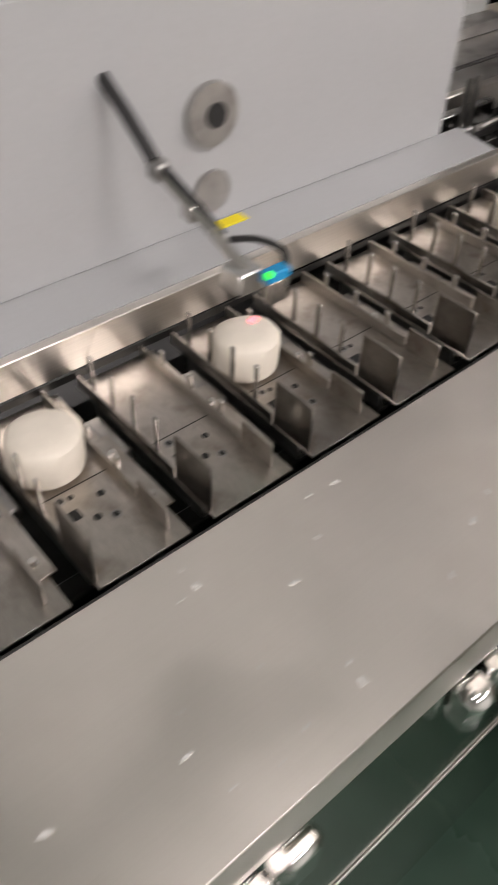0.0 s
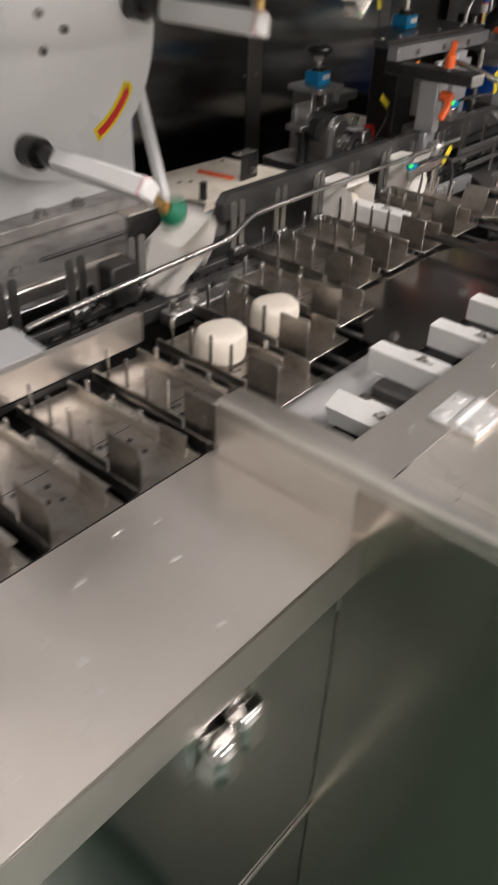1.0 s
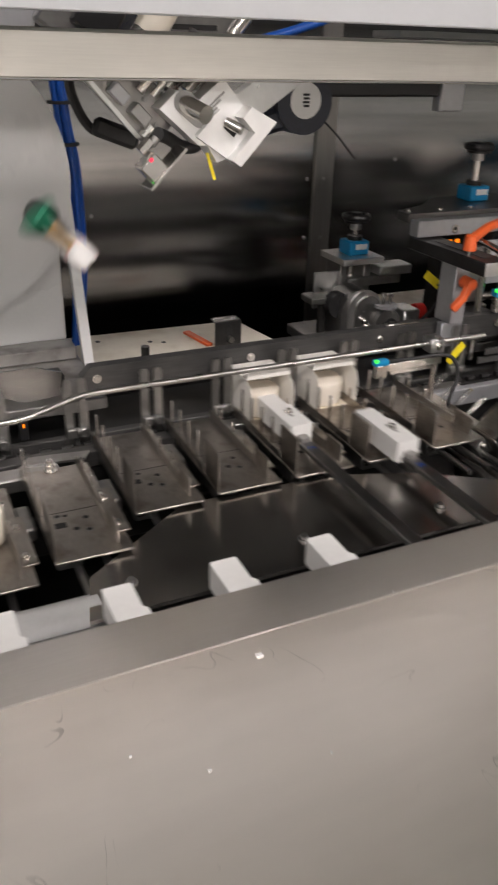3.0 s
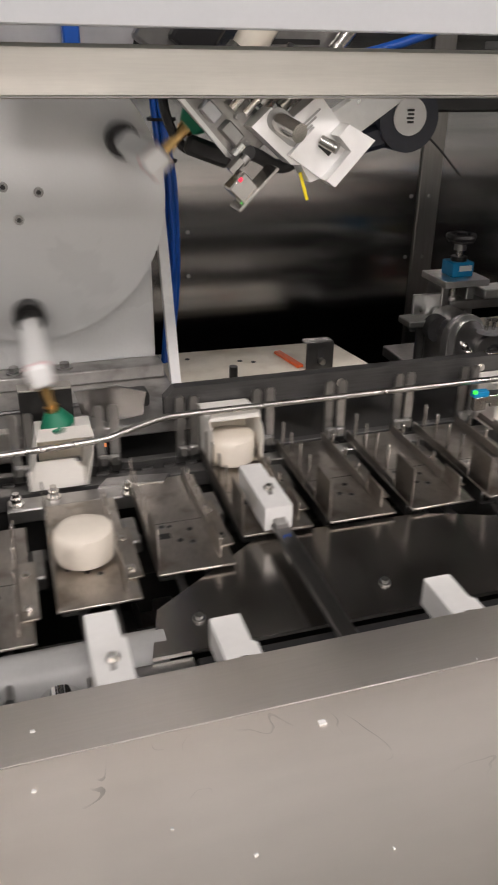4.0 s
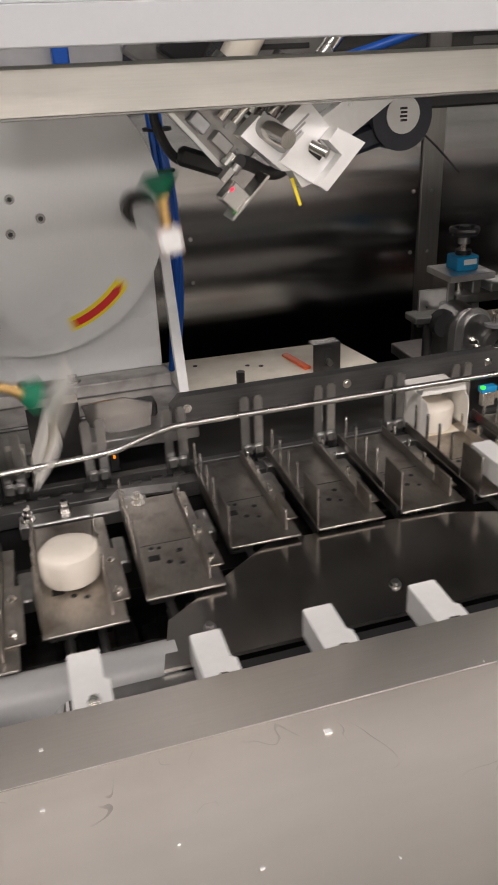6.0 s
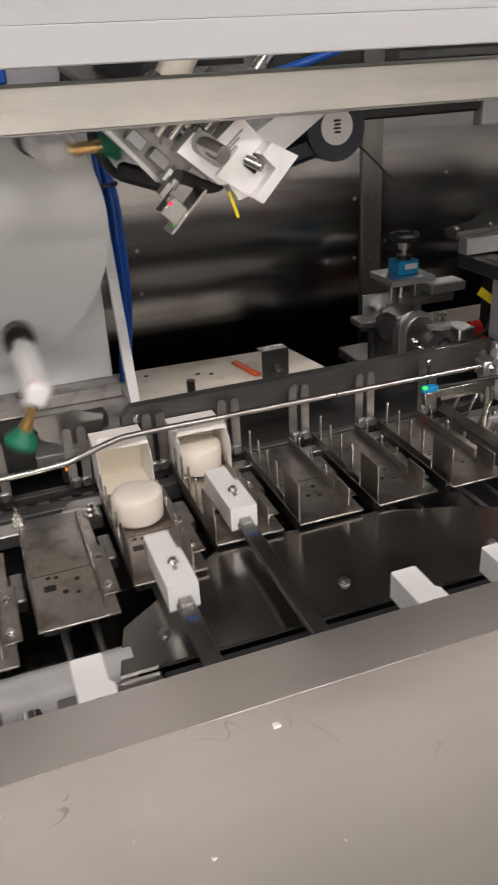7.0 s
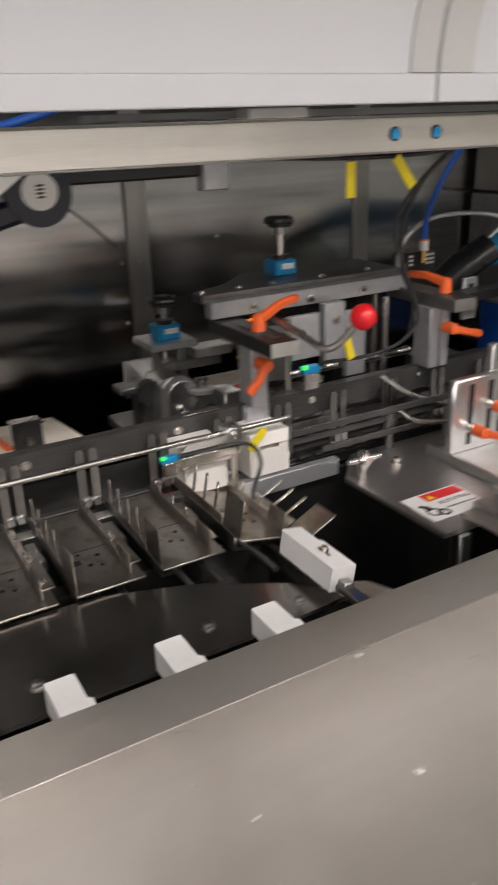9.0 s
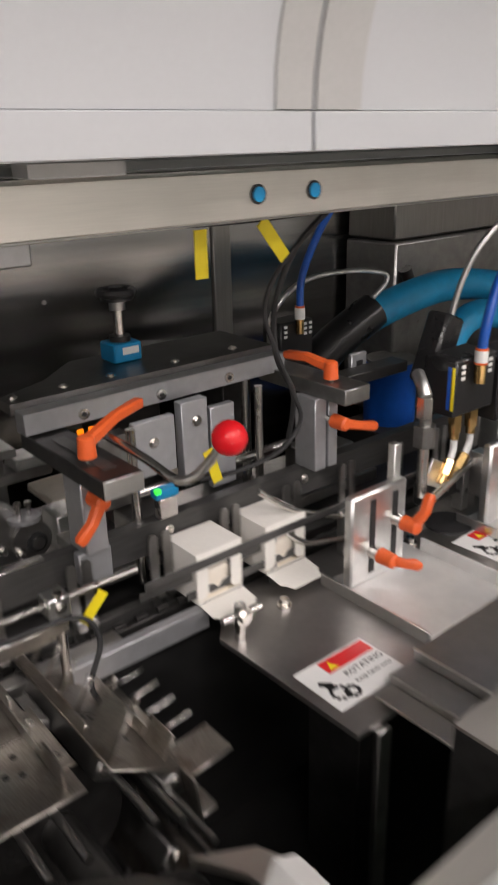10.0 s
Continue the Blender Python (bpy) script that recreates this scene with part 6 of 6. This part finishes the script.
def build_carton():
    """Origin at the middle of the bottom; the open mouth looks to -y. Panels turn on their folds, so the carton can lie flat."""
    ob = thing("soap_carton", (0, 0, 0), "white board carton open towards the pushers", "carton", "soap cartons")
    w, d0, d1, h, t = CARTON_W, -CARTON_D, CARTON_D, CARTON_H, 0.0006
    made = {}
    base = part("base", box(-w, d0, 0, w, d1, t, 0.0002), CARD, ob)
    part("lining", box(-w + t + 0.0002, d0 + 0.003, t + 0.0002, w - t - 0.0002, d1 - t - 0.001, t + 0.0006, 0.0001), CARD_INSIDE, base, "cream inner side of the board")
    made["base"] = base
    part("top", box(-w, d0, h - t, w, d1, h, 0.0002), CARD, ob)
    made["left"] = part("side", box(-w, d0, t, -w + t, d1, h - t, 0.0002), CARD, ob)
    made["right"] = part("side", box(w - t, d0, t, w, d1, h - t, 0.0002), CARD, ob)
    made["back"] = part("back", box(-w + t, d1 - t, t, w - t, d1, h - t, 0.0002), CARD, ob, pivot=(0, d1, h))
    part("lining", box(-w + t + 0.0004, d1 - t - 0.0009, t + 0.0008, w - t - 0.0004, d1 - t - 0.0002, h - t - 0.001, 0.0001), CARD_INSIDE, made["back"], "cream inner side of the board")
    made["raised"] = part("raised_flap", plate([(-w, h), (-w + 0.004, h + 0.017), (w - 0.004, h + 0.017), (w, h)], "y", d0, d0 + t), CARD, ob, "raised top flap", (0, d0, h))
    made["front"] = part("front_flap", plate([(-w + 0.001, 0), (-w + 0.001, 0.026), (-w + 0.005, 0.028), (-w + 0.010, 0.039), (w - 0.010, 0.039), (w - 0.005, 0.028), (w - 0.001, 0.026), (w - 0.001, 0)], "y", d0 - 0.0018, d0 - 0.001), CARD, ob, "front closing flap", (0, d0 - 0.001, 0))
    for k, key in ((-1, "left_tuck"), (1, "right_tuck")):
        hinge = k * (w - 0.0012)
        made[key] = part("side_flap", plate([(hinge, 0.003), (hinge - k * 0.012, 0.005), (hinge - k * 0.015, 0.010), (hinge - k * 0.015, h - 0.016), (hinge - k * 0.010, h - 0.006), (hinge, h - 0.003)], "y", d0 + 0.0005, d0 + 0.0013), CARD, ob, "side closing flap", (hinge, d0 + 0.0009, 0))
    return ob, made


def build_flight():
    ob = thing("carton_flight", (0, 0, 0), "pair of dull steel carton lugs on the chain", "carton lug", "carton lugs")
    for x in (-0.0405, 0.0405):
        lug = part("lug", plate([(x - 0.0055, 0.975), (x + 0.0055, 0.975), (x + 0.0055, 1.060), (x + 0.003, 1.064), (x - 0.003, 1.064), (x - 0.0055, 1.060)], "y", 0.686, 0.6885), STEEL_DULL, ob)
        part("foot", box(x - (0.004 if x > 0 else 0.0085), 0.678, 0.986, x + (0.0085 if x > 0 else 0.004), 0.6855, 1.000, 0.002), STEEL_DULL, ob)
    return ob


ARM_R, ARM_END = 0.148, 0.648


def hub_angle(k, t):
    """Degrees clockwise from the right, as seen from the front, of the k-th hub of the feeder."""
    return 69 + 120 * k - 120.5 * SPEED / PITCH * (t - 4.5)


def cup_angle(h):
    return 262 - 2 * h


def polar(deg, r):
    return Vector((r * math.cos(radians(deg)), 0, -r * math.sin(radians(deg))))


def build_feeder():
    """A turning disc with three hubs; each hub carries a bar towards the front, whose end turns a suction cup."""
    ob = thing("feeder_disc", tuple(DISC), "turning light grey feeder disc with three suction arms", "feeder")
    c = DISC
    disc = part("disc", rod((c.x, c.y - 0.012, c.z), (c.x, c.y + 0.008, c.z), DISC_R, 96), DISC_PAINT, ob)
    for k in range(3):
        p = c + polar(8 + 120 * k, 0.025)
        part("screw", rod((p.x, c.y - 0.016, p.z), (p.x, c.y - 0.012, p.z), 0.0062, 16), STEEL_DULL, disc)
        part("screw_socket", rod((p.x, c.y - 0.0165, p.z), (p.x, c.y - 0.0161, p.z), 0.0034, 6), BLACK_STEEL, disc)

    def arc(r0, r1, a0, a1, y0, y1, tip):
        steps = 10
        outer = [(c.x + polar(a0 + (a1 - a0) * i / steps, r1).x, c.z + polar(a0 + (a1 - a0) * i / steps, r1).z) for i in range(steps + 1)]
        inner = [(c.x + polar(a0 + (a1 - a0) * i / steps, r0).x, c.z + polar(a0 + (a1 - a0) * i / steps, r0).z) for i in range(steps + 1)]
        e = polar(a1 + (a1 - a0) * tip, (r0 + r1) / 2)
        return plate(outer + [(c.x + e.x, c.z + e.z)] + inner[::-1], "y", y0, y1)
    arrow = part("arrow_sticker", arc(0.144, 0.164, 74, 40, c.y - 0.0126, c.y - 0.0121, 0.05), YELLOW_TAG, disc, "yellow curved arrow sticker")
    part("arrow_print", arc(0.1495, 0.1595, 72, 44, c.y - 0.0131, c.y - 0.0127, 0.14), PRINT_RED, arrow, "red curved arrow")
    arms = []
    for k in range(3):
        hub = c + polar(120 * k, ARM_R)
        x, y, z = hub.x, c.y, hub.z
        part("hub", cy(rod((x, y - 0.040, z), (x, y - 0.0122, z), 0.021, 24), (x, y - 0.075, z), (x, y - 0.040, z), 0.013, 20), BLACK_STEEL, ob, "black hub")
        arm = part("arm", box(x - 0.014, ARM_END, z - 0.013, x + 0.014, y - 0.0752, z + 0.013, 0.004), BRIGHT_WHITE, ob, "white rectangular arm", (x, y - 0.05, z))
        part("sticker", box(x - 0.0146, ARM_END + 0.002, z - 0.0136, x + 0.0146, ARM_END + 0.012, z + 0.0136, 0.004), PRINT_PINK, arm, "pink sticker band")
        part("stem", cy(rod((x + 0.013, ARM_END + 0.012, z), (x + 0.044, ARM_END + 0.012, z), 0.0062, 14), (x + 0.040, ARM_END + 0.012, z), (x + 0.048, ARM_END + 0.012, z), 0.0085, 14), BRASS, arm, "brass stem")
        part("suction_cup", cy(rod((x + 0.046, ARM_END + 0.012, z), (x + 0.062, ARM_END + 0.012, z), 0.010, 20, 0.020), (x + 0.062, ARM_END + 0.012, z), (x + 0.067, ARM_END + 0.012, z), 0.020, 20, 0.018), GREEN_CUP, arm, "green rubber suction cup")
        arms.append((k, arm, hub))
    return ob, arms


STACK = sorted(LOADED, reverse=True)


def landing(n):
    """When the n-th carton is set down between its lugs."""
    return (0.814 - FIRST - n * PITCH) / SPEED


def place_carton_rows(n):
    """A carton waits in the magazine above, is swung down by a suction cup and rides away with its flight."""
    land = landing(n)
    waiting = pose(0.70, 0.70, 1.50 + 0.076 * STACK.index(n))
    steps = sorted({t for t in TIMES if t < land - 0.8 or t > land + 0.05} | {land - 0.8 + 0.05 * k for k in range(17)})
    rows = []
    for t in steps:
        if not 0 <= t <= 10:
            continue
        if t >= land - 1e-6:
            rows.append((t, pose(slot_x(n, t) + 0.015, 0.674, 0.984)))
        elif t <= land - 0.5:
            rows.append((t, waiting))
        else:
            h = 86 + 120 * SPEED / PITCH * (land - t)
            c = DISC + polar(h, ARM_R) + polar(cup_angle(h), 0.068 + 0.062)
            u = min(max((land - t) / 0.1, 0), 1)
            held = pose(c.x, 0.674 - 0.012 * u, c.z, 0, cup_angle(h) - 90, 0) @ pose(0.028 * glide(t - land, [(-0.14, 1), (0, 0)]), 0, 0)
            k = min(max((t - land + 0.5) / 0.14, 0), 1)
            if k < 1:
                held = Matrix.LocRotScale(waiting.translation.lerp(held.translation, k), waiting.to_quaternion().slerp(held.to_quaternion(), k), None)
            rows.append((t, held))
    if not rows or rows[0][0] > 0:
        rows.insert(0, (0, rows[0][1] if rows else waiting))
    if rows[-1][0] < 10:
        rows.append((10, rows[-1][1]))
    return rows


def key_carton(n, made):
    """Folds of the n-th carton: flat in the feeder, opened on landing, mouth flaps out, then closed."""
    land = landing(n)
    w, d, h = CARTON_W, CARTON_D, CARTON_H
    times = sorted({round(t, 3) for t in FINE} | {round(land - 0.16 + 0.03 * k, 3) for k in range(9) if 0 < land - 0.16 + 0.03 * k < 10})
    rows = {key: [] for key in made}
    for t in times:
        x = slot_x(n, t)
        flat = glide(t - land, [(-0.14, 88), (0.07, 0)])
        fold = radians(flat)
        under = pose(-h * math.sin(fold), 0, h * (1 - math.cos(fold)))
        side = {k: pose(k * w, 0, h) @ pose(0, 0, 0, 0, flat, 0) @ pose(-k * w, 0, -h) for k in (-1, 1)}
        mouth = glide(x, [(0.790, 90), (0.814, 6), (0.850, 6), (0.930, 150), (1.285, 150), (1.36, 4), (1.535, 4), (1.63, 98)])
        tuck = glide(x, [(1.27, 92), (1.34, 2)])
        brow = glide(x, [(1.36, 0), (1.50, 165)])
        rows["base"].append((t, under))
        rows["left"].append((t, side[-1]))
        rows["right"].append((t, side[1]))
        rows["back"].append((t, pose(0, d, h, flat, 0, 0)))
        rows["raised"].append((t, pose(0, -d, h, flat + brow, 0, 0)))
        rows["front"].append((t, under @ pose(0, -d - 0.001, 0, mouth, 0, 0)))
        rows["left_tuck"].append((t, side[-1] @ pose(-w + 0.0012, -d + 0.0009, 0, 0, 0, -tuck)))
        rows["right_tuck"].append((t, side[1] @ pose(w - 0.0012, -d + 0.0009, 0, 0, 0, tuck)))
    for key, ob in made.items():
        walk(ob, rows[key])


magazine = thing("carton_magazine", (0.70, 0.70, 1.49), "steel chute that holds the waiting cartons", "magazine")
part("shelf", box(0.655, 0.665, 1.490, 0.745, 0.735, 1.4985, 0.001), STEEL_DULL, magazine)
part("side", box(0.6548, 0.73, 1.499, 0.745, 0.7345, 2.12, 0.001), STEEL_DULL, magazine)
bucket = build_bucket()
BUCKETS = [bucket] + [copy_thing(bucket, Matrix()) for _ in list(SLOTS)[1:]]
pusher = build_pusher()
PUSHERS = [pusher] + [copy_thing(pusher, Matrix()) for _ in list(SLOTS)[1:]]
flight = build_flight()
FLIGHT_SLOTS = range(-15, 16)
FLIGHTS = [flight] + [copy_thing(flight, Matrix()) for _ in list(FLIGHT_SLOTS)[1:]]
soap = build_soap()
SOAPS = [soap] + [copy_thing(soap, Matrix()) for _ in LOADED[1:]]
CARTONS = [build_carton() for _ in LOADED]
FEEDER, ARMS = build_feeder()


def motions():
    for n, b, p in zip(SLOTS, BUCKETS, PUSHERS):
        bucket_rows, pusher_rows = [], []
        for t in TIMES:
            x = slot_x(n, t)
            bucket_rows.append((t, on_chain(x + 0.019, glide(x, BUCKET_Y))))
            pusher_rows.append((t, on_push_chain(x + 0.015, glide(x, PUSH_Y) if n in LOADED else 0.330)))
        walk(b, bucket_rows)
        walk(p, pusher_rows)
    for n, f in zip(FLIGHT_SLOTS, FLIGHTS):
        walk(f, [(0, pose(slot_x(n, 0) + 0.015, 0, 0)), (10, pose(slot_x(n, 10) + 0.015, 0, 0))])
    for n, s, (c, made) in zip(LOADED, SOAPS, CARTONS):
        rows = []
        for t in TIMES:
            x = slot_x(n, t)
            rows.append((t, pose(x + glide(x, [(0.3, 0.011 if n in (1, -1) else 0.017), (0.9, 0.014)]), glide(x, SOAP_Y), FLOOR_OF_BUCKET + 0.0003)))
        walk(s, rows)
        walk(c, place_carton_rows(n))
        key_carton(n, made)
    turn = [0.2 * k for k in range(51)]
    walk(FEEDER, [(t, Matrix.Translation(DISC) @ pose(0, 0, 0, 0, hub_angle(0, t), 0)) for t in turn])
    for k, arm, hub in ARMS:
        at = Vector((hub.x, DISC.y - 0.05, hub.z)) - DISC
        walk(arm, [(t, Matrix.Translation(at) @ pose(0, 0, 0, 0, cup_angle(hub_angle(k, t)) - hub_angle(0, t), 0)) for t in [k / 15 for k in range(151)]])


motions()
